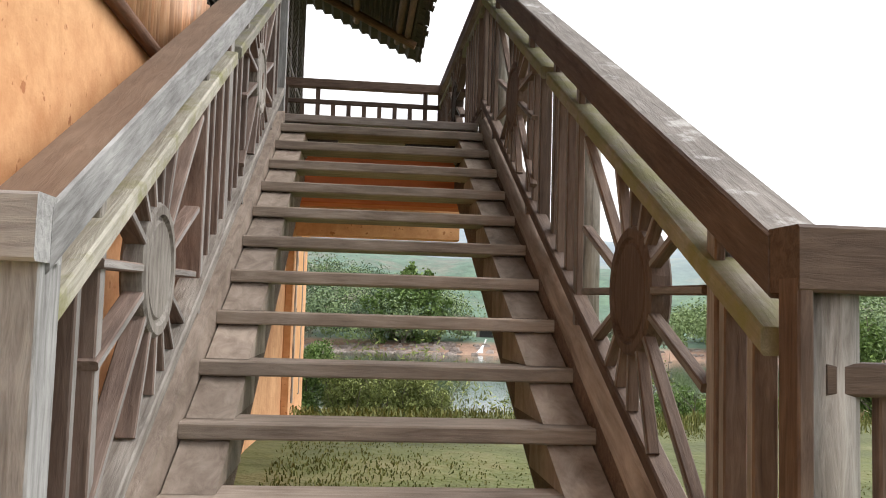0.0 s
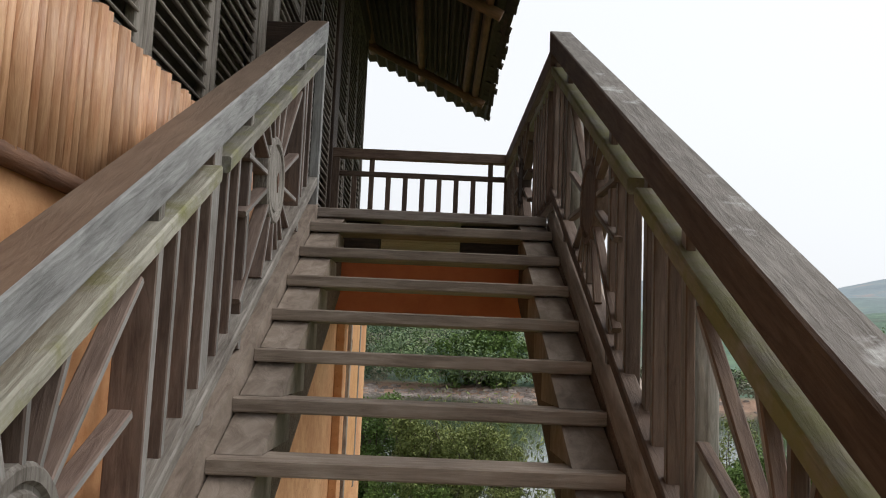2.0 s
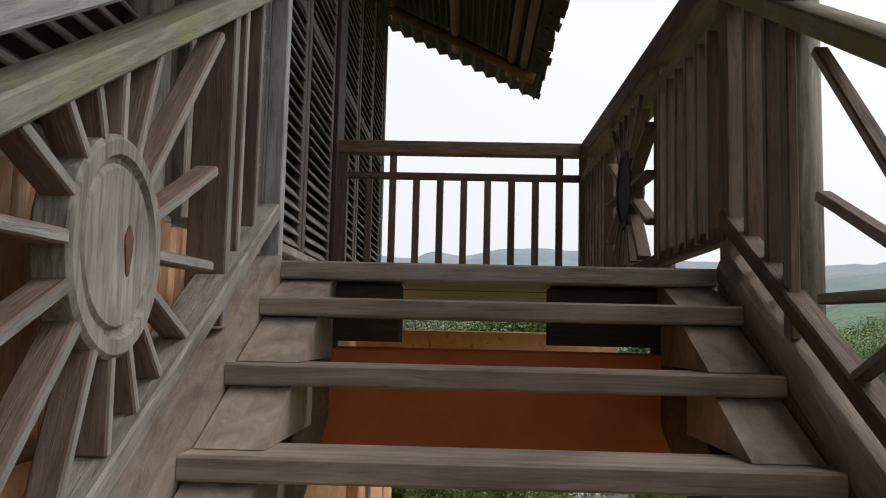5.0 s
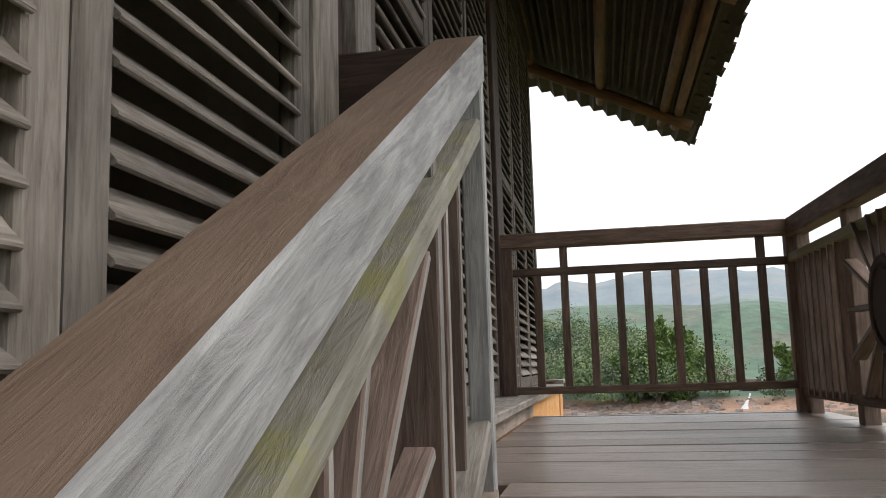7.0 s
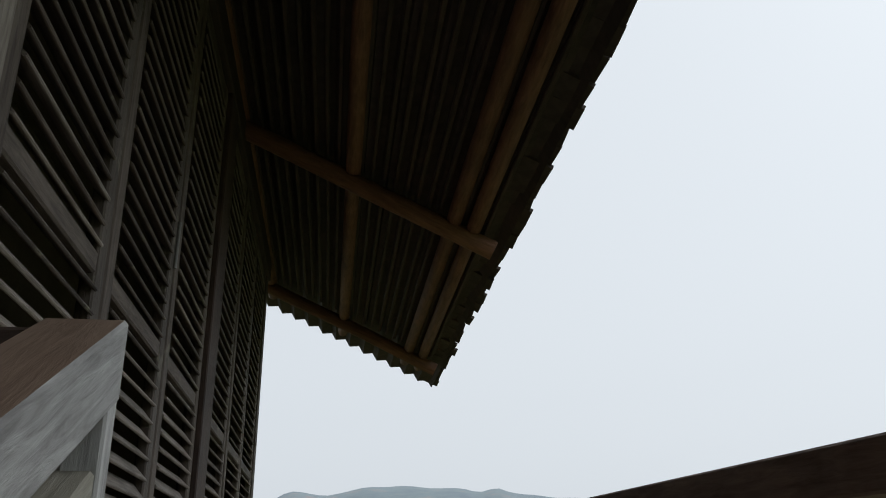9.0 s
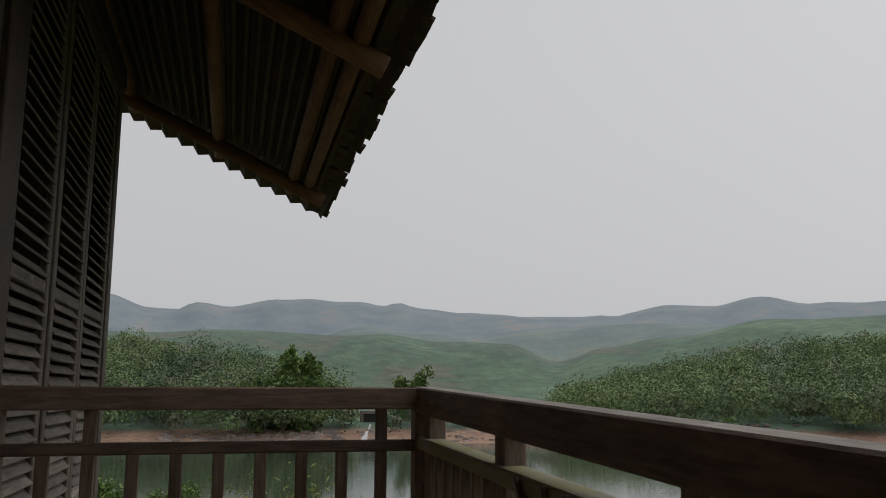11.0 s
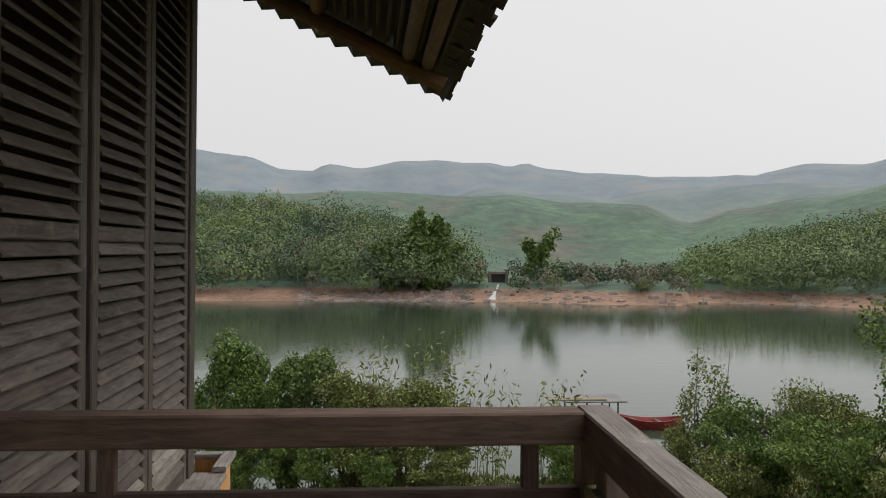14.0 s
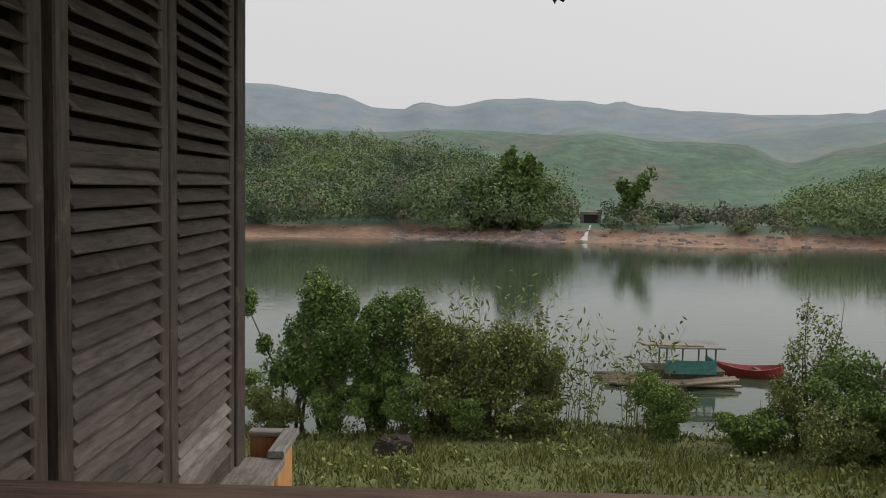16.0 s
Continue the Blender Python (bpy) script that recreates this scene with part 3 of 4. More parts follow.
low = thing("lower_railing", (0.8, -4.25, -2.3), "brown railing running off from the foot of the stairs", "railing")
z0 = rail_z(-4.22)
box("handrail", (0.652, -4.33, z0 - 0.115), (2.4, -4.21, z0 + 0.006), BROWN, low)
box("middle_rail", (0.72, -4.30, z0 - 0.30), (2.4, -4.22, z0 - 0.24), BROWN, low)
box("bottom_rail", (0.72, -4.29, z0 - 0.98), (2.4, -4.23, z0 - 0.92), BROWN, low)
for i in range(12):
    vertical("slat", 0.86 + 0.125 * i, -4.26, z0 - 0.97, z0 - 0.27, 0.03, 0.05, BROWN, low)
vertical("end_post", 2.36, -4.27, -2.3, z0 - 0.1, 0.1, 0.1, BROWN, low)

# ---------------------------------------------------------------- landing
landing = thing("landing", (0, 1.6, -0.06), "landing floor of worn brown wooden boards", "floor", kind="structure")
yb = 0.0
rnd = random.Random(5)
edges = [0.0]
while edges[-1] < 3.15:
    edges.append(min(3.22, edges[-1] + rnd.uniform(0.21, 0.26)))
for a, b in zip(edges, edges[1:]):
    dz = rnd.uniform(-0.002, 0.002)
    box("board", (-0.84 if a > 0 else -0.655, a, -0.055 + dz), (0.80 if a > 0 else 0.655, b - 0.004, dz), DECK, landing)
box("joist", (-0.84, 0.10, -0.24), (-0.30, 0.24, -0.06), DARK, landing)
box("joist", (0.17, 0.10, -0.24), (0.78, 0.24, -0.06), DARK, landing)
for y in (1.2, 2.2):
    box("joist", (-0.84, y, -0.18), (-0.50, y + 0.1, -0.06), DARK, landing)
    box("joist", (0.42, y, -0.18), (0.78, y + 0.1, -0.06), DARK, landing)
structure(box("beam_front", (-0.86, 0.12, -0.58), (0.66, 0.34, -0.26), PLASTER_RED), "red-orange plastered beam under the landing", "beam")
structure(box("beam_rear", (-0.86, 3.32, -0.53), (0.93, 3.54, -0.18), PLASTER), "orange plastered beam under the far edge of the landing", "beam")
# ---------------------------------------------------------------- house
structure(box("wall_lower", (-1.12, -7.5, -4.5), (-0.88, 6.9, -0.42), PLASTER), "orange plastered ground-floor wall", "wall")
structure(box("wall_lower_end", (-6.4, 6.66, -4.5), (-1.12, 6.9, -0.42), PLASTER), "orange plastered end wall", "wall")
# unseen walls, floor and ceiling, added to keep the house dark inside
structure(box("wall_back", (-6.6, -7.5, -2.4), (-6.4, 6.9, 3.6), PLASTER), "unseen orange plastered back wall closing the house against light", "wall")
structure(box("wall_front", (-6.4, -7.5, -2.4), (-1.12, -7.3, 3.4), PLASTER), "unseen orange plastered front wall closing the house against light", "wall")
structure(box("wall_inner", (-2.4, -7.3, 0.0), (-2.3, 6.2, 3.6), INSIDE), "added inner wall keeping the space behind the shutters dark", "wall")
structure(box("ceiling", (-6.4, -7.3, 3.42), (-1.10, 6.2, 3.48), INSIDE), "added ceiling keeping light out behind the shutters", "ceiling")
structure(box("floor_upper", (-6.4, -7.3, -0.2), (-1.03, 6.4, 0.02), INSIDE), "added upper floor keeping light out behind the shutters", "floor")
structure(box("wall_end", (-6.4, 6.2, 0.02), (-1.075, 6.3, 3.5), INSIDE), "unseen end wall added to keep light out behind the shutters", "wall")

# bamboo-clad ledge below the shutters
ledge = thing("ledge", (-0.94, 0, -0.42), "bamboo-clad ledge with a timber sill under the shutters", "ledge", kind="structure")
box("sill", (-1.06, 0.0, 0.085), (-0.80, 6.28, 0.125), GREY, ledge, "weathered grey sill board")
box("sill", (-1.06, -7.3, 0.03), (-0.87, 0.0, 0.06), GREY, ledge, "weathered grey sill board")
box("sill_riser", (-1.06, -7.3, 0.06), (-1.0, 0.0, 0.127), GREY, ledge)
box("core", (-1.0, -7.3, -0.42), (-0.885, 0.0, 0.03), ORANGE_WOOD, ledge)
box("core", (-1.0, 0.0, -0.42), (-0.875, 6.28, 0.085), ORANGE_WOOD, ledge)
box("kick_board", (-0.872, 0.03, 0.004), (-0.838, 3.22, 0.084), STEP, ledge, "grey-brown board along the landing")
box("trough_wall", (-0.875, 6.28, -0.42), (-0.835, 6.66, 0.13), ORANGE_WOOD, ledge)
box("trough_wall", (-1.06, 6.62, -0.42), (-0.875, 6.66, 0.13), ORANGE_WOOD, ledge)
box("trough_floor", (-1.06, 6.28, -0.42), (-0.875, 6.62, -0.36), DARK, ledge)
box("trough_rim", (-0.885, 6.26, 0.13), (-0.80, 6.68, 0.165), GREY, ledge)
box("trough_rim", (-1.06, 6.60, 0.13), (-0.885, 6.68, 0.165), GREY, ledge)
log("bottom_log", (-0.862, -7.3, -0.43), (-0.862, 6.66, -0.43), 0.026, LOG, ledge, "dark brown round trim", 10)

rnd = random.Random(11)
yb = -4.6
while yb < 0.0:
    r = rnd.uniform(0.019, 0.028)
    top = 0.05 + rnd.uniform(-0.02, 0.012)
    log("bamboo", (-0.866, yb + r, -0.42), (-0.866, yb + r, top), r, BAMBOO, ledge, sides=7)
    yb += 2 * r
sv, sf = [], []
while yb < 6.62:
    r = rnd.uniform(0.03, 0.05)
    i0 = len(sv)
    for z in (-0.42, 0.08):
        for a in range(5):
            t = math.pi * (a / 4 - 0.5)
            sv.append((-0.872 + 0.022 * math.cos(t), yb + r + r * math.sin(t), z))
    sf += [(i0 + a, i0 + a + 1, i0 + 5 + a + 1, i0 + 5 + a) for a in range(4)]
    yb += 2 * r
tagged(mesh_ob("slab_cladding", sv, sf, ORANGE_WOOD, ledge), kind="stuff")

# ground-floor door by the far corner
door = thing("door_1", (-0.87, 4.6, -2.4), "pale orange wooden door standing in a grey frame", "door", kind="structure")
box("door_frame", (-0.885, 4.42, -2.4), (-0.84, 4.50, -0.45), GREY, door)
box("door_frame", (-0.885, 5.55, -2.4), (-0.84, 5.63, -0.45), GREY, door)
box("door_leaf", (-0.885, 4.505, -2.38), (-0.85, 5.545, -0.47), ORANGE_WOOD, door)
for z in (-2.0, -1.4, -0.8):
    box("hinge", (-0.85, 4.50, z), (-0.838, 4.53, z + 0.1), IRON_AND_SHADE, door)
structure(box("pilaster_1", (-0.88, 3.3, -2.6), (-0.80, 3.56, -0.53), PLASTER), "orange plastered pilaster under the beam", "wall")

# louvred shutters
SLAT_PITCH, SL_W = 0.066, 0.072
SLATS = {}


def shutter(y0, y1, seed, top=3.32):
    rnd = random.Random(seed)
    z0 = 0.128
    s = thing("shutter", (-1.02, (y0 + y1) / 2, z0), "closed louvred shutter of weathered brown wood", "shutter", "facade shutters")
    st = 0.085
    for a in (y0 + 0.003, y1 - st - 0.003):
        box("stile", (-1.055, a, z0), (-1.012, a + st, top), LOUVRE if y0 > 0 else BLEACHED, s)
    for a, b in ((z0, z0 + 0.09), (1.545, 1.61), (top - 0.08, top)):
        box("cross_rail", (-1.052, y0 + st, a), (-1.015, y1 - st, b), LOUVRE, s)
    n = y1 - y0 - 2 * st
    for a, b in ((z0 + 0.09, 1.545), (1.61, top - 0.08)):
        k = int((b - a) / SLAT_PITCH)
        for i in range(k):
            z = a + (i + 0.6) * (b - a) / k
            u = z + rnd.uniform(-0.45, 0.45)
            if y0 < 3:
                mat = BLEACHED if y0 < 0 or u < 1.7 else LOUVRE
            else:
                mat = BLEACHED if u < 0.25 else HALF_BLEACHED if u < 1.25 else LOUVRE
            me = beam_mesh(n, SL_W, 0.011, mat, 0.003)
            m = Matrix.Translation((-1.030, (y0 + y1) / 2, z)) @ Matrix.Rotation(radians(90), 4, 'Z')
            m = m @ Matrix.Rotation(radians(rnd.gauss(0, 0.25)), 4, 'Y') @ Matrix.Rotation(radians(45 + rnd.gauss(0, 3.5)), 4, 'X')
            mesh_at("louvre_slat", me, s, "", m @ Matrix.Translation((0, 0, 0)))
    return s


def upright(name, y0, y1, mat, x0=-1.08, x1=-1.0, z1=3.5, label=""):
    structure(box(name, (x0, y0, 0.128), (x1, y1, z1), mat), label, "post")


leaves = [(-4.70, -3.80), (-3.80, -2.93), (-2.86, -1.97), (-1.96, -1.112), (-1.11, -0.245), (0.25, 1.15), (1.16, 2.09), (2.11, 3.04), (3.36, 4.24), (4.30, 5.19), (5.20, 6.12)]
for i, (a, b) in enumerate(leaves):
    shutter(a, b, 40 + i)
upright("wall_post_1", -0.243, -0.07, BLEACHED, label="broad pale grey timber post between shutters")
# set-back dark strip: its colour stands in for shade in the gap
upright("wall_post_2", -0.07, 0.10, DARK, x0=-1.12, x1=-1.04, label="dark strip standing in for the shaded gap between two posts")
upright("wall_post_3", 0.10, 0.245, BLEACHED, label="grey timber post between shutters")
upright("wall_post_4", 3.05, 3.35, DARK, x1=-0.985, label="dark broad timber post")
upright("wall_post_5", 6.125, 6.28, LOUVRE, x1=-1.0, label="brown timber corner post")
upright("wall_post_6", -2.93, -2.86, GREY, label="grey timber post between shutters")
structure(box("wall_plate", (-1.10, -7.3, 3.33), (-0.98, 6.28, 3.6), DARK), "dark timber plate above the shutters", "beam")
structure(box("wall_panel", (-1.09, -7.3, 0.128), (-1.02, -4.71, 3.33), LOUVRE), "brown timber wall panel", "wall")
hook = thing("hook", (-1.0, 2.1, 2.0), "thin pale metal hook bar on a shutter", "hook")
box("bar", (-1.012, 2.075, 1.93), (-1.0, 2.09, 2.13), TIN, hook)

# ---------------------------------------------------------------- roof
RS = 0.483


def roof_z(x):
    return 2.888 + RS * (0.651 - x)


roof = thing("roof", (-2, 1.6, 3.0), "tiled roof with log rafters and stepped tile courses over the facade", "roof", kind="structure")
rnd = random.Random(3)
Y0, Y1 = -7.8, 8.09
pitch = 0.152
for i in range(1, 30):
    xa = 0.69 - pitch * i
    xb = xa + pitch
    # each course tips up over the one below, its lower edge hanging as a tooth
    low = roof_z(xa) - 0.10
    poly = [(xa, low), (xa + 0.105, low + 0.008), (xb, low - RS * pitch), (xb, roof_z(xb) - 0.01), (xa, roof_z(xa) - 0.01)]
    e = Y1 + rnd.uniform(-0.015, 0.015)
    v = [(x, Y0, z) for x, z in poly] + [(x, e, z) for x, z in poly]
    f = [(0, 1, 2, 3, 4), (9, 8, 7, 6, 5)] + [(j, 5 + j, 5 + (j + 1) % 5, (j + 1) % 5) for j in range(5)]
    mesh_ob("tile_course", v, [tuple(reversed(q)) for q in f], TILE, roof)
tile_v = [(-0.11, -0.098, 0), (0.09, -0.098, 0), (0.09, 0.098, 0), (-0.11, 0.098, 0), (-0.11, -0.098, 0.022), (0.09, -0.098, 0.022), (0.09, 0.098, 0.022), (-0.11, 0.098, 0.022)]
tile_f = [(3, 2, 1, 0), (4, 5, 6, 7), (0, 1, 5, 4), (1, 2, 6, 5), (2, 3, 7, 6), (3, 0, 4, 7)]
tile_me = bpy.data.meshes.new("eave_tile")
tile_me.from_pydata(tile_v, [], tile_f)
tile_me.materials.append(TILE)
y = -4.5
while y < 7.95:
    m = Matrix.Translation((0.655 + rnd.uniform(-0.02, 0.03), y + 0.1, roof_z(0.66) - 0.06 + rnd.uniform(-0.012, 0.012))) @ Matrix.Rotation(math.atan(RS) + rnd.uniform(-0.08, 0.05), 4, 'Y') @ Matrix.Rotation(rnd.uniform(-0.06, 0.06), 4, 'Z')
    mesh_at("eave_tile", tile_me, roof, "", m)
    y += 0.2
mesh_ob("far_slope", [(-3.6, Y0, roof_z(-3.6)), (-3.6, Y1, roof_z(-3.6)), (-8.2, Y1, 2.7), (-8.2, Y0, 2.7), (-3.6, Y0, roof_z(-3.6) + 0.06), (-3.6, Y1, roof_z(-3.6) + 0.06), (-8.2, Y1, 2.76), (-8.2, Y0, 2.76)],
        [(0, 1, 2, 3), (7, 6, 5, 4), (0, 3, 7, 4), (1, 0, 4, 5), (2, 1, 5, 6), (3, 2, 6, 7)], TILE, roof)
# battens under the tiles
bx = 0.55
while bx > -1.1:
    box("batten", (bx - 0.014, Y0 + 0.3, roof_z(bx) - 0.135), (bx + 0.014, 6.85, roof_z(bx) - 0.105), DARK, roof)
    bx -= 0.072
# purlin logs along the eaves, rafters across
for x, r, e in ((0.47, 0.048, 7.35), (0.34, 0.05, 7.38), (-0.30, 0.05, 7.42), (-1.02, 0.06, 7.3)):
    z = roof_z(x) - 0.10 - r
    log("purlin", (x, Y0 + 0.2, z), (x, e, z), r, LOG, roof, sides=12, wob=0.008)
for y in (-5.9, -2.7, 0.5, 3.7, 6.9):
    log("rafter", (-3.0, y, roof_z(-3.0) - 0.22), (0.60, y, roof_z(0.60) - 0.22), 0.062, LOG, roof, sides=12, wob=0.006)

# ---------------------------------------------------------------- plants
def quads(centres, size, rng, stretch=1.6, droop=0.3):
    """Diamond-shaped leaves at the given centres, turned at random."""
    n = len(centres)
    a = rng.normal(size=(n, 3))
    a[:, 2] -= droop
    a /= np.linalg.norm(a, axis=1)[:, None]
    b = np.cross(a, rng.normal(size=(n, 3)))
    b /= np.linalg.norm(b, axis=1)[:, None] + 1e-9
    s = size * rng.uniform(0.6, 1.35, (n, 1))
    v = np.stack([centres - a * s * stretch * 0.5, centres + b * s * 0.4, centres + a * s * stretch * 0.5, centres - b * s * 0.4], 1)
    return v.reshape(-1, 3)


def quad_mesh(name, v, mat):
    n = len(v) // 4
    me = bpy.data.meshes.new(name)
    me.vertices.add(n * 4)
    me.vertices.foreach_set("co", np.asarray(v, dtype=np.float32).ravel())
    me.loops.add(n * 4)
    me.loops.foreach_set("vertex_index", np.arange(n * 4, dtype=np.int32))
    me.polygons.add(n)
    me.polygons.foreach_set("loop_start", np.arange(0, n * 4, 4, dtype=np.int32))
    me.update(calc_edges=True)
    me.materials.append(mat)
    return me


def twigs(paths, sides=5):
    """Tapered stems from lists of (point, radius)."""
    v, f = [], []
    for path in paths:
        i0 = len(v)
        for p, r in path:
            for i in range(sides):
                a = 2 * math.pi * i / sides
                v.append((p[0] + r * math.cos(a), p[1] + r * math.sin(a), p[2]))
        for j in range(len(path) - 1):
            for i in range(sides):
                f.append((i0 + j * sides + i, i0 + j * sides + (i + 1) % sides, i0 + (j + 1) * sides + (i + 1) % sides, i0 + (j + 1) * sides + i))
    return v, f


def plant(name, at, h, w, label, category, leaf, size, count, seed, stems=5, lean=0.25, crown=0.35, clumps=14, group="", trunk=0.05, spread=0.17):
    """Shrub or tree: tapered stems, and leaves gathered in uneven clumps round their upper lengths."""
    rng = np.random.default_rng(seed)
    x0, y0 = at
    if y0 < 60:
        count, size, h, clumps = int(count * 2.9), size * 0.6, h * 1.12, int(clumps * 1.4)
        crown *= 0.8
        if name == "shrub":
            w, crown, stems, count = w * 1.22, 0.02, stems + 4, int(count * 1.3)
    z0 = ground_z(x0, y0) - 0.08
    t = thing(name, (x0, y0, z0), label, category, group)
    paths, tips = [], []
    for s in range(stems):
        a = rng.uniform(0, 2 * math.pi)
        reach = w * 0.5 * rng.uniform(0.25, 0.95) if stems > 1 else w * 0.08
        top = h * rng.uniform(0.72, 1.0)
        path = []
        for j in range(6):
            u = j / 5
            path.append(((x0 + math.cos(a) * (0.1 * w * rng.uniform(0, 1) + reach * u ** 1.5) + rng.normal() * 0.03 * h * u, y0 + math.sin(a) * reach * u ** 1.5 + rng.normal() * 0.03 * h * u, z0 + top * u), trunk * (1 - 0.85 * u)))
        paths.append(path)
        tips.append(path)
        for b in range(3):
            j = int(rng.integers(2, 5))
            p = np.array(path[j][0])
            d = np.array([rng.normal(), rng.normal(), abs(rng.normal()) * 0.9 + 0.2])
            d = d / np.linalg.norm(d) * w * rng.uniform(0.15, 0.32)
            br = [(p, trunk * 0.35), (p + d * 0.6, trunk * 0.2), (p + d, 0.004)]
            paths.append(br)
            tips.append(br)
    v, f = twigs(paths)
    mesh_ob("trunk", v, f, BARK, t, "brown woody stems")
    cs = []
    for k in range(clumps):
        path = tips[int(rng.integers(0, len(tips)))]
        u = rng.uniform(crown, 1.0) * (len(path) - 1)
        j = min(int(u), len(path) - 2)
        p = np.array(path[j][0]) * (1 - (u - j)) + np.array(path[j + 1][0]) * (u - j)
        rad = np.array([w, w, h * 0.75]) * spread * rng.uniform(0.55, 1.3)
        n = max(4, int(count / clumps * rng.uniform(0.5, 1.5)))
        d = rng.normal(size=(n, 3))
        d /= np.linalg.norm(d, axis=1)[:, None]
        d *= rng.uniform(0.25, 1.0, (n, 1)) ** 0.6
        cs.append(p + d * rad)
    c = np.concatenate(cs)
    c[:, 2] = np.maximum(c[:, 2], z0 + 0.08)
    mesh_at("crown", quad_mesh("crown", quads(c, size, rng), leaf), t, "")
    return t


def reed_clump(at, h, w, count, seed, label, leaf=LEAF_C, leaves_per=26, plume=False):
    """Thin upright canes with narrow leaves."""
    rng = np.random.default_rng(seed)
    x0, y0 = at
    z0 = ground_z(x0, y0) - 0.05
    t = thing("bamboo_clump" if not plume else "reed_clump", (x0, y0, z0), label, "bamboo" if not plume else "reeds")
    paths, cs = [], []
    for i in range(count):
        a, r = rng.uniform(0, 6.28), w * 0.3 * rng.uniform(0, 1) ** 0.5
        bx, by = x0 + r * math.cos(a), y0 + r * math.sin(a)
        k = h * rng.uniform(0.55, 1.0)
        lx, ly = rng.normal() * 0.14 * h, rng.normal() * 0.1 * h
        path = [((bx + lx * u * u, by + ly * u * u, z0 + k * u), 0.012 * (1 - 0.8 * u)) for u in (0, 0.3, 0.6, 0.85, 1.0)]
        paths.append(path)
        u = rng.uniform(0.25 if not plume else 0.8, 1.0, leaves_per)
        p = np.stack([bx + lx * u * u, by + ly * u * u, z0 + k * u], 1) + rng.normal(size=(leaves_per, 3)) * (0.11 if not plume else 0.03)
        cs.append(p)
    for path in paths:
        v, f = twigs([path], 4)
        mesh_ob("cane", v, f, STRAW if plume else LEAF_C, t)
    mesh_at("foliage" if not plume else "plume_mass", quad_mesh("foliage", quads(np.concatenate(cs), 0.07, rng, 2.8), leaf), t, "")
    return t


BANK = "shrubs along the bank"
plant("tree", (-4.35, 25.2), 4.8, 3.0, "slender dark-leaved tree on the grassy lake bank", "tree", LEAF_A, 0.13, 5200, 1, stems=4, crown=0.35, clumps=30, spread=0.14, trunk=0.06)
plant("shrub", (-2.1, 25.0), 3.7, 2.2, "dense dark green shrub on the lake bank", "shrub", LEAF_A, 0.11, 6500, 2, stems=6, crown=0.1, clumps=32, group=BANK)
plant("shrub", (-3.5, 25.0), 3.2, 2.0, "dark green shrub on the lake bank", "shrub", LEAF_A, 0.11, 3800, 12, stems=6, crown=0.1, clumps=24, group=BANK)
plant("shrub", (-0.4, 24.6), 3.2, 2.3, "leafy green shrub on the lake bank", "shrub", LEAF_C, 0.10, 5600, 3, stems=7, crown=0.1, clumps=30, group=BANK)
plant("shrub", (1.2, 24.4), 2.9, 2.2, "leafy green shrub on the lake bank", "shrub", LEAF_C, 0.10, 5000, 4, stems=7, crown=0.1, clumps=30, group=BANK)
plant("shrub", (2.4, 24.6), 2.5, 1.6, "thin twiggy shrub on the lake bank", "shrub", LEAF_C, 0.08, 1800, 5, stems=9, crown=0.3, clumps=24, group=BANK, trunk=0.025)
for i, (x, y, hh) in enumerate(((-3.2, 24.4, 1.5), (-4.8, 24.6, 1.3), (0.5, 23.9, 1.4), (1.9, 23.8, 1.2), (-1.2, 24.0, 1.6), (8.9, 23.6, 1.6), (13.2, 20.3, 2.0), (11.0, 17.2, 1.4), (14.8, 14.6, 1.8))):
    plant("shrub", (x, y), hh, 1.7, "low green undergrowth bush on the bank", "shrub", (LEAF_B, LEAF_C)[i % 2], 0.085, 2200, 60 + i, stems=8, crown=0.05, clumps=24, group=BANK, trunk=0.02)
reed_clump((0.2, 25.4), 4.3, 2.6, 34, 6, "tall thin yellow-green bamboo canes on the bank")
reed_clump((2.2, 25.2), 4.4, 2.4, 34, 7, "tall thin yellow-green bamboo canes on the bank")
reed_clump((3.3, 24.9), 3.4, 2.4, 18, 8, "leaning thin yellow-green bamboo canes")
reed_clump((5.2, 25.3), 3.3, 1.8, 18, 9, "thin bamboo canes by the shore")
plant("shrub", (5.6, 24.0), 1.5, 1.6, "green shrub by the sandy landing place", "shrub", LEAF_B, 0.09, 3400, 10, stems=7, crown=0.1, clumps=26, group=BANK, trunk=0.03)
plant("shrub", (7.4, 23.0), 1.2, 1.8, "low tangled green shrub on the bank", "shrub", LEAF_B, 0.09, 3400, 11, stems=8, crown=0.1, clumps=26, group=BANK, trunk=0.03)
plant("tree", (9.3, 24.0), 3.7, 1.9, "young light-leaved tree on the bank", "tree", LEAF_C, 0.10, 1100, 13, stems=5, crown=0.4, clumps=34, spread=0.17, trunk=0.035)
plant("shrub", (9.6, 21.5), 2.3, 2.8, "dark green shrub on the bank", "shrub", LEAF_A, 0.10, 5200, 14, stems=8, crown=0.1, clumps=32, group=BANK)
plant("shrub", (11.9, 22.0), 2.5, 2.8, "tangled brown-green shrub on the bank", "shrub", LEAF_C, 0.09, 3800, 15, stems=10, crown=0.15, clumps=32, group=BANK, trunk=0.025)
plant("shrub", (10.4, 19.2), 2.0, 2.8, "dark green shrub on the slope", "shrub", LEAF_B, 0.10, 5200, 16, stems=8, crown=0.1, clumps=32, group=BANK)
plant("tree", (12.6, 18.4), 4.3, 3.4, "round dense dark-leaved tree on the slope", "tree", LEAF_A, 0.13, 9000, 17, stems=5, crown=0.3, clumps=46, spread=0.16, trunk=0.07)
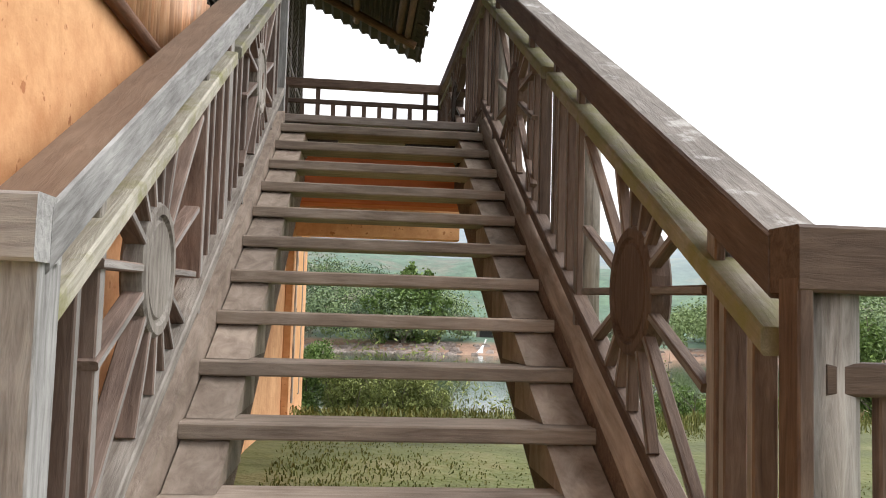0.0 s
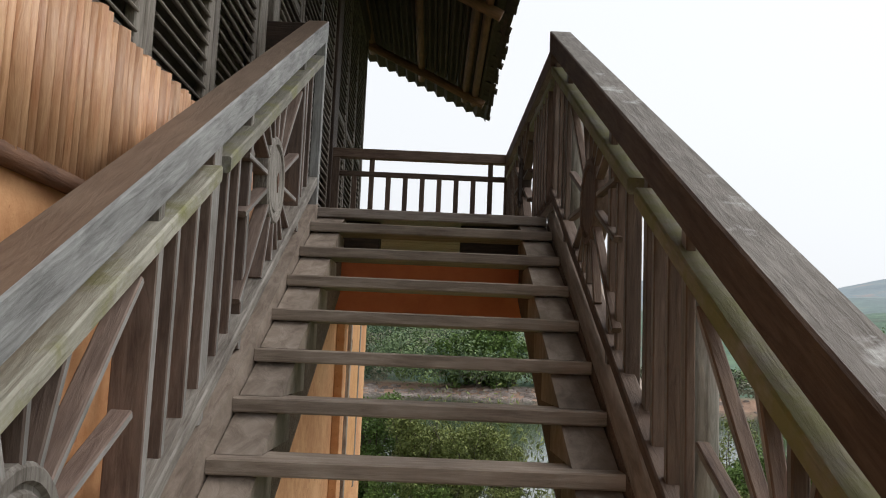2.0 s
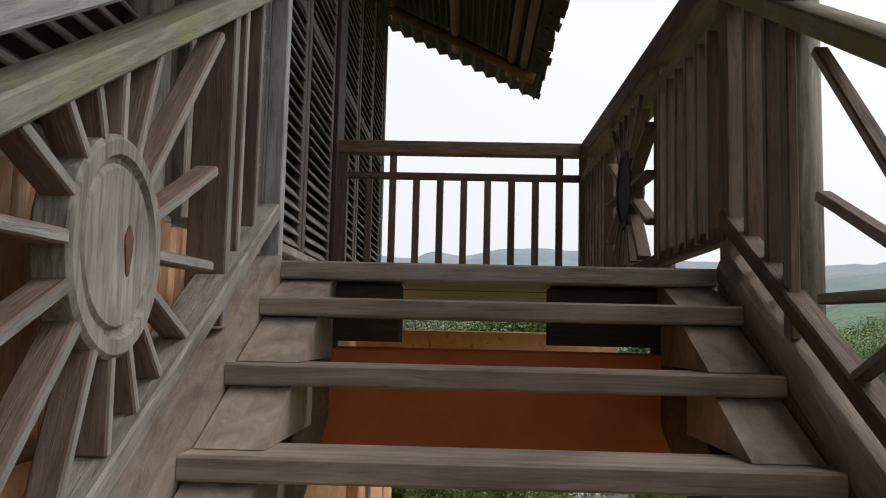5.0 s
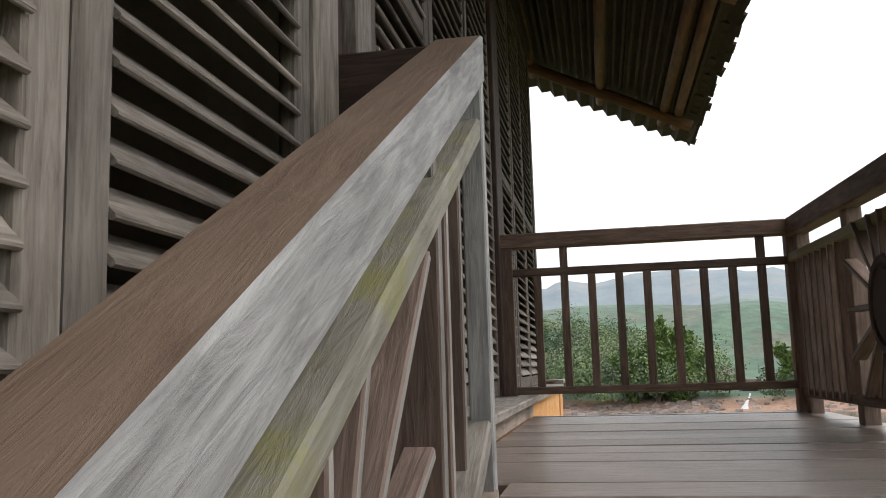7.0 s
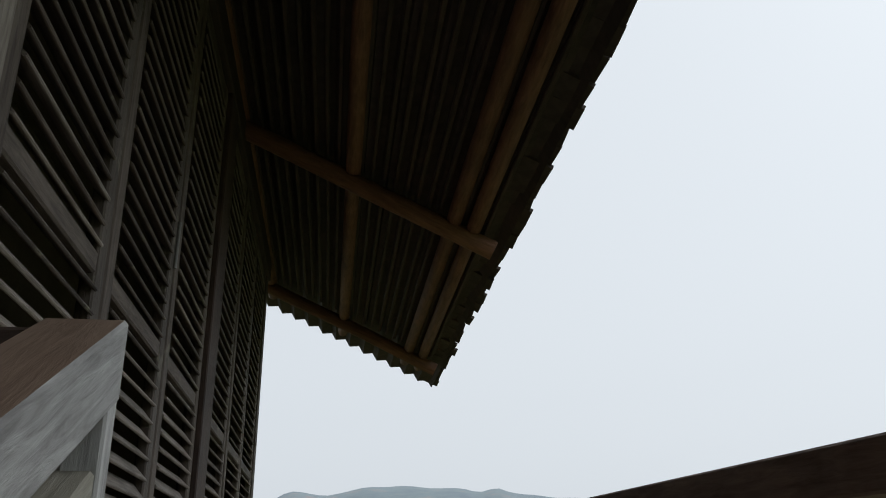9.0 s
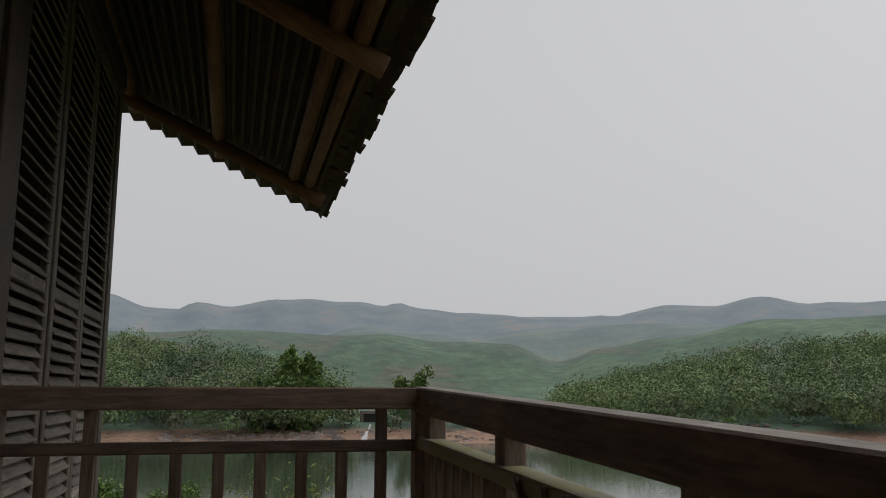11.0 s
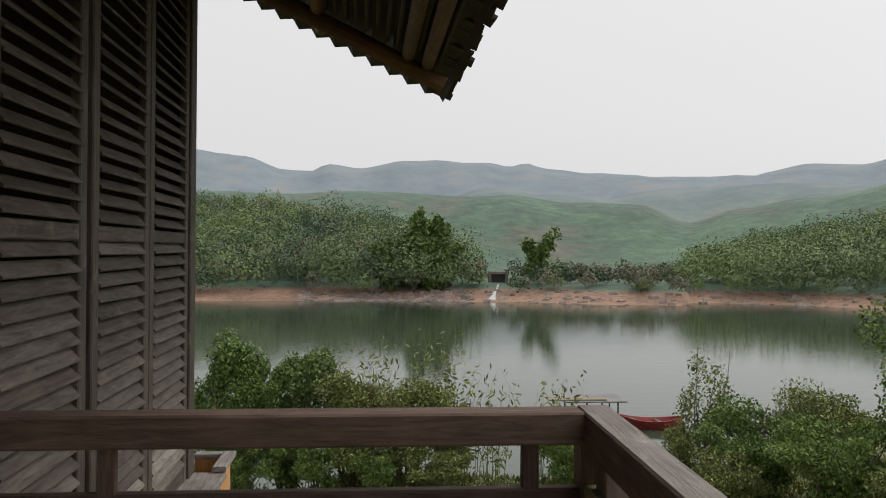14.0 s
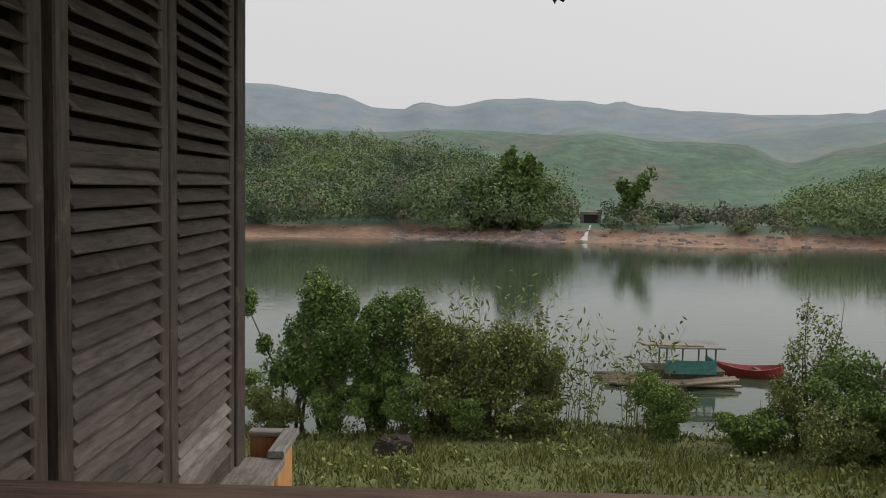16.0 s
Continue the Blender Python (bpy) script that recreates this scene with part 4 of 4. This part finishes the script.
plant("tree", (14.5, 22.5), 4.2, 2.0, "thin half-bare young tree", "tree", LEAF_C, 0.09, 800, 18, stems=5, crown=0.45, clumps=26, spread=0.12, trunk=0.03)
plant("shrub", (13.6, 16.0), 2.4, 3.0, "green shrub on the slope", "shrub", LEAF_B, 0.10, 5200, 19, stems=8, crown=0.1, clumps=32, group=BANK)
plant("shrub", (15.5, 19.5), 2.6, 3.2, "dark green shrub on the slope", "shrub", LEAF_A, 0.11, 5200, 20, stems=8, crown=0.1, clumps=32, group=BANK)
plant("shrub", (12.0, 14.6), 1.5, 2.2, "yellow-green weed bush on the slope", "shrub", LEAF_C, 0.08, 3200, 21, stems=10, crown=0.1, clumps=26, group=BANK, trunk=0.02)
plant("shrub", (8.6, 20.4), 1.3, 1.8, "low yellow-green weed bush on the slope", "shrub", LEAF_C, 0.08, 2400, 22, stems=8, crown=0.1, clumps=22, group=BANK, trunk=0.02)
plant("shrub", (17.5, 17.0), 2.8, 3.4, "dark green shrub on the slope", "shrub", LEAF_A, 0.11, 4500, 23, stems=8, crown=0.1, clumps=30, group=BANK)
plant("shrub", (-6.6, 26.0), 1.6, 2.0, "low green shrub over the red bank", "shrub", LEAF_B, 0.09, 2400, 24, stems=7, crown=0.1, clumps=22, group=BANK)
reed_clump((9.4, 12.6), 1.9, 1.6, 26, 25, "dry tan reed plumes on the slope", STRAW, 14, True)
reed_clump((10.6, 13.4), 2.0, 1.4, 22, 26, "dry tan reed plumes on the slope", STRAW, 14, True)

stump = thing("stump", (-1.35, 21.9, ground_z(-1.35, 21.9)), "dark rotten tree stump in the grass", "stump")
sv, sf = [], []
rnd = random.Random(9)
for j, (r, z) in enumerate(((0.55, -0.1), (0.47, 0.15), (0.44, 0.35), (0.30, 0.42), (0.05, 0.36))):
    for i in range(12):
        a = 2 * math.pi * i / 12
        q = r * (1 + rnd.uniform(-0.18, 0.18))
        sv.append((-1.35 + q * math.cos(a), 21.9 + q * 0.7 * math.sin(a), ground_z(-1.35, 21.9) + z + rnd.uniform(-0.05, 0.05)))
sf = [(j * 12 + i, j * 12 + (i + 1) % 12, (j + 1) * 12 + (i + 1) % 12, (j + 1) * 12 + i) for j in range(4) for i in range(12)]
mesh_ob("wood", sv, sf, DARK, stump)

# grass
rng = np.random.default_rng(77)
n = 95000
gx, gy = rng.uniform(-9, 17, n), 3.6 + 23.2 * rng.uniform(0, 1, n)
gx[:20000], gy[:20000] = rng.uniform(-0.4, 2.2, 20000), rng.uniform(-0.2, 3.0, 20000)
gx[20000:38000], gy[20000:38000] = rng.uniform(-2.5, 4.5, 18000), rng.uniform(2.4, 9.2, 18000)
gz = np.array([ground_z(a, b) for a, b in zip(gx, gy)])
tall = np.array([0.5 + noise.noise((a * 0.5, b * 0.5, 1.0)) for a, b in zip(gx, gy)])
short = np.clip(gy / 10.0, 0.15, 1.0)  # kept low beside the house
h = rng.uniform(0.07, 0.2, n) * np.clip(0.5 + tall, 0.5, 1.6) * short
keep = gz > -5.6
gx, gy, gz, h, short = gx[keep], gy[keep], gz[keep], h[keep], short[keep]
a = rng.uniform(0, 6.28, len(gx))
w = 0.022 * np.clip(short, 0.22, 1.0)
base = np.stack([gx, gy, gz - 0.02], 1)
side = np.stack([np.cos(a) * w, np.sin(a) * w, 0 * a], 1)
tipo = np.stack([rng.normal(size=len(gx)) * 0.06 * short, rng.normal(size=len(gx)) * 0.06 * short, h], 1)
gq = np.stack([base - side, base + side, base + side * 0.5 + tipo, base - side * 0.3 + tipo], 1).reshape(-1, 3)
tagged(mesh_at("grass", quad_mesh("grass", gq, BLADE)), "green and straw-coloured rough grass on the slope", "grass", "", "stuff")

# low weeds scattered in the grass
wc = []
for i in range(150):
    x, y = rng.uniform(-7, 15), rng.uniform(9, 26)
    if ground_z(x, y) < -5.4:
        continue
    k = rng.uniform(0.12, 0.34)
    wc.append(np.array([x, y, ground_z(x, y) + k * 0.6]) + rng.normal(size=(46, 3)) * (k, k, k * 0.45))
tagged(mesh_at("weeds", quad_mesh("weeds", quads(np.concatenate(wc), 0.075, rng), LEAF_C)), "patches of low yellow-green weeds in the grass", "weeds", "", "stuff")

# far woods on the opposite shore and plantations behind
def wood_mass(name, spots, mat, label, per, rng, leaf):
    """Many uneven crowns; the leaf sprays lie roughly on each crown's surface."""
    out = []
    for x, y, hh, ww in spots:
        z = ground_z(x, y)
        d = rng.normal(size=(per, 3))
        d[:, 2] = np.abs(d[:, 2]) * 1.15 - 0.35
        d /= np.linalg.norm(d, axis=1)[:, None]
        ph = rng.uniform(0, 6.28, 3)
        bump = 1 + 0.22 * np.sin(d[:, :1] * 5 + ph[0]) * np.cos(d[:, 1:2] * 4 + ph[1]) + 0.16 * np.sin(d[:, 2:] * 6 + ph[2])
        c = d * bump * rng.uniform(0.8, 1.0, (per, 1)) * (ww / 2, ww / 2, hh * 0.55) + (x, y, z + hh * 0.5)
        nrm = d + rng.normal(size=(per, 3)) * 0.45
        nrm /= np.linalg.norm(nrm, axis=1)[:, None]
        a = np.cross(nrm, rng.normal(size=(per, 3)))
        a /= np.linalg.norm(a, axis=1)[:, None] + 1e-9
        b = np.cross(nrm, a)
        s = leaf * rng.uniform(0.6, 1.4, (per, 1))
        out.append(np.stack([c - a * s * 0.6, c - b * s * 0.45, c + a * s * 0.6, c + b * s * 0.45], 1).reshape(-1, 3))
    tagged(mesh_at(name, quad_mesh(name, np.concatenate(out), mat)), label, "woods", "", "stuff")


def polar(az, r):
    return r * math.sin(radians(az)), 1 + r * math.cos(radians(az))


rng = np.random.default_rng(5)
kinds = [[], [], [], []]
for i in range(2300):
    az = rng.uniform(-32, 42)
    r = 147 + 108 * rng.uniform(0, 1) ** 1.2
    if 7.5 < az < 9.8:
        continue
    if 5.5 < az < 21 and rng.uniform() < 0.45:
        continue
    if 4 < az < 23 and r > 205:
        continue
    if az > 21:
        r += 8
    k = rng.uniform(2.8, 7.0) * (1.45 if -3 < az < 6.6 else 1.15 if az > 22 else 1.0) * (0.62 if 6.6 < az < 21 else 1.0)
    x, y = polar(az, r)
    # stands of like trees grow together; scrub by the outflow is browner
    stand = noise.noise((x * 0.05, y * 0.05, 9.0)) + rng.normal() * 0.22
    which = 3 if rng.uniform() < (0.55 if 6.6 < az < 21 else 0.14 if az < 4 else 0.04) else 0 if stand < -0.15 else 1 if stand < 0.12 else 2
    if az > 22 and which == 0:
        which = 1
    kinds[which].append((x, y, k, k * rng.uniform(0.8, 1.25)))
for spots, mat, label in zip(kinds, (WOODS_DARK, WOODS_MID, WOODS_LIGHT, WOODS_BROWN), ("dark green mixed woods on the opposite shore", "mid-green woods on the opposite shore", "light green young trees on the opposite shore", "brownish scrub round the outflow on the opposite shore")):
    wood_mass("far_woods", spots, mat, label, 250, rng, 0.36)
for x, y, hh, ww, seed in ((9.9, 153, 15.0, 5.5, 31), (8.3, 151, 9.0, 6.0, 35), (11.6, 150, 9.5, 7.0, 36), (14.6, 152, 7.5, 6.0, 37), (4.2, 152, 8.0, 6.5, 38), (6.5, 155, 10, 6.0, 32), (13.4, 154, 11.5, 7.0, 33), (31.5, 160, 9.5, 6.0, 34)):
    plant("tree", (x, y), hh, ww, "tall dark tree on the opposite shore", "tree", LEAF_A, 0.55, 2200, seed, stems=6, crown=0.03, clumps=52, spread=0.2, trunk=0.2, group="tall trees on the opposite shore")

# rocks along the far waterline and the little outflow
rng = np.random.default_rng(8)
rv, rf = [], []
for i in range(420):
    az = rng.uniform(-4.5, 7.0) if i < 260 else rng.uniform(7, 36)
    r = rng.uniform(139, 150) + (9 if az > 21 else 0)
    x, y = polar(az, r)
    s = rng.uniform(0.3, 0.9)
    i0 = len(rv)
    z = max(ground_z(x, y), LAKE - 0.1)
    for q in ((-1, -1, -0.4), (1, -1, -0.4), (1, 1, -0.4), (-1, 1, -0.4), (-0.6, -0.5, 0.6), (0.5, -0.7, 0.5), (0.7, 0.6, 0.7), (-0.5, 0.6, 0.4)):
        rv.append((x + q[0] * s * rng.uniform(0.6, 1.2), y + q[1] * s * rng.uniform(0.6, 1.2), z + q[2] * s * 0.6))
    rf += [tuple(i0 + k for k in q) for q in ((0, 1, 5, 4), (1, 2, 6, 5), (2, 3, 7, 6), (3, 0, 4, 7), (4, 5, 6, 7))]
tagged(mesh_ob("shore_rocks", rv, rf, STONE), "grey-brown rocks strewn along the far waterline", "rocks", "", "stuff")
x, y = polar(8.7, 150)
fall = []
for j in range(8):
    u = j / 7
    fx, fy = x + 0.6 - 2.6 * u, y + 3 - 10 * u
    for s in (-1, 1):
        fall.append((fx + s * (0.15 + 0.5 * u ** 3), fy, max(ground_z(fx, fy), LAKE) + 0.08))
tagged(mesh_ob("outflow", fall, [(2 * j, 2 * j + 1, 2 * j + 3, 2 * j + 2) for j in range(7)], FOAM), "white stream running over rocks into the lake", "stream")
culv = thing("culvert", (x + 1.2, y + 7, ground_z(x, y + 7)), "dark mouth of a culvert in the earth bank", "culvert")
cz = ground_z(x + 1.2, y + 7)
box("lintel", (x - 0.6, y + 6.6, cz + 1.5), (x + 3.0, y + 7.4, cz + 2.0), STONE, culv)
box("jamb", (x - 0.6, y + 6.6, cz - 0.5), (x - 0.1, y + 7.4, cz + 1.5), STONE, culv)
box("jamb", (x + 2.5, y + 6.6, cz - 0.5), (x + 3.0, y + 7.4, cz + 1.5), STONE, culv)
# black panel painted in for the shade inside the culvert
box("opening", (x - 0.1, y + 7.2, cz - 0.5), (x + 2.5, y + 7.4, cz + 1.5), IRON_AND_SHADE, culv)

# ---------------------------------------------------------------- boats
raft = thing("raft", (9.4, 40, LAKE), "long bamboo pole raft moored by the shore", "raft")
rnd = random.Random(2)
for i in range(16):
    yy = 38.9 + 0.15 * i
    log("pole", (6.6 + rnd.uniform(-0.3, 0.5), yy, LAKE + 0.12), (12.0 + rnd.uniform(-0.7, 0.5), yy + rnd.uniform(-0.2, 0.2), LAKE + 0.14), 0.07, RAFT, raft, sides=7)
for i in range(7):
    yy = 38.5 + 0.13 * i
    log("loose_pole", (9.9 + rnd.uniform(-0.3, 0.3), yy - 0.3, LAKE + 0.28), (12.2 + rnd.uniform(-0.4, 0.3), yy + 0.5, LAKE + 0.34), 0.06, RAFT, raft, sides=7)
cabin = thing("boat_cabin", (10.5, 39.8, LAKE + 0.2), "small teal cabin boat with a flat tin roof beside the raft", "boat")
hull = [(-1.6, -0.55, 0.0), (1.3, -0.6, 0.0), (1.3, 0.6, 0.0), (-1.6, 0.55, 0.0), (-1.9, -0.7, 0.55), (1.5, -0.75, 0.5), (1.5, 0.75, 0.5), (-1.9, 0.7, 0.55)]
mesh_ob("hull", [(10.5 + a, 40.3 + b, LAKE + 0.1 + c) for a, b, c in hull], [(3, 2, 1, 0), (0, 1, 5, 4), (1, 2, 6, 5), (2, 3, 7, 6), (3, 0, 4, 7), (4, 5, 6, 7)], BARK, cabin)
box("side_panel", (9.35, 39.55, LAKE + 0.45), (11.6, 39.63, LAKE + 1.05), TEAL, cabin, "teal painted side panel")
box("side_panel", (11.5, 39.63, LAKE + 0.45), (11.6, 41.0, LAKE + 1.05), TEAL, cabin, "teal painted side panel")
for px, py in ((9.4, 39.6), (10.1, 39.6), (10.8, 39.6), (11.55, 39.6), (9.4, 41.0), (11.55, 41.0)):
    vertical("post", px, py, LAKE + 0.3, LAKE + 1.62, 0.06, 0.06, BARK, cabin)
box("roof", (9.0, 39.3, LAKE + 1.62), (11.9, 41.2, LAKE + 1.69), TIN, cabin, "flat grey tin roof")
box("roof_board", (8.3, 39.5, LAKE + 1.70), (11.0, 40.2, LAKE + 1.75), RAFT, cabin)
boat = thing("rowing_boat", (13.6, 41.5, LAKE), "small red wooden rowing boat afloat", "boat")
n = 13
bv, bf = [], []
for j in range(n):
    u = j / (n - 1) * 2 - 1
    ww = 0.62 * (1 - abs(u) ** 2.6) + 0.02
    sheer = 0.42 + 0.26 * u * u
    cx = 13.6 + 1.55 * u
    cy = 41.6 - 0.5 * u
    for q, zz in ((-ww, sheer), (-ww * 0.6, 0.02), (ww * 0.6, 0.02), (ww, sheer), (ww * 0.88, sheer), (ww * 0.5, 0.12), (-ww * 0.5, 0.12), (-ww * 0.88, sheer)):
        bv.append((cx, cy + q, LAKE - 0.02 + zz))
for j in range(n - 1):
    for i in range(8):
        bf.append((j * 8 + i, j * 8 + (i + 1) % 8, (j + 1) * 8 + (i + 1) % 8, (j + 1) * 8 + i))
mesh_ob("hull", bv, bf, RED, boat)
for u in (-0.4, 0.3):
    box("thwart", (13.5 + 1.55 * u, 41.15 - 0.5 * u, LAKE + 0.34), (13.7 + 1.55 * u, 42.05 - 0.5 * u, LAKE + 0.38), BARK, boat)

# pylons on the right-hand hill
for az, r in ((29.2, 262), (30.0, 262), (30.9, 260), (-3.0, 262), (-2.2, 262), (-1.5, 262)):
    x, y = polar(az, r)
    p = thing("power_pole", (x, y, ground_z(x, y)), "slim dark power pole on the wooded hill", "pole", "power poles")
    z = ground_z(x, y)
    top = 9 if az > 0 else 8
    log("mast", (x, y, z - 1), (x, y, z + top), 0.12, BARK, p, sides=6)
    beam("arm", (x - 0.9, y, z + top - 0.8), (x + 0.9, y, z + top - 0.8), 0.15, 0.15, BARK, p)

COUNTRY = {"tree", "shrub", "bamboo_clump", "reed_clump", "stump", "grass", "weeds", "far_woods", "far_thicket", "shore_rocks", "outflow", "culvert", "raft", "boat_cabin", "rowing_boat", "power_pole"}
# bring the open country to its true distance and size
for ob in bpy.data.objects:
    if ob.name.split(".")[0] in COUNTRY and ob.parent is None:
        OUTSIDE.append(ob)
for ob in OUTSIDE:
    ob.matrix_basis = FAR @ ob.matrix_basis
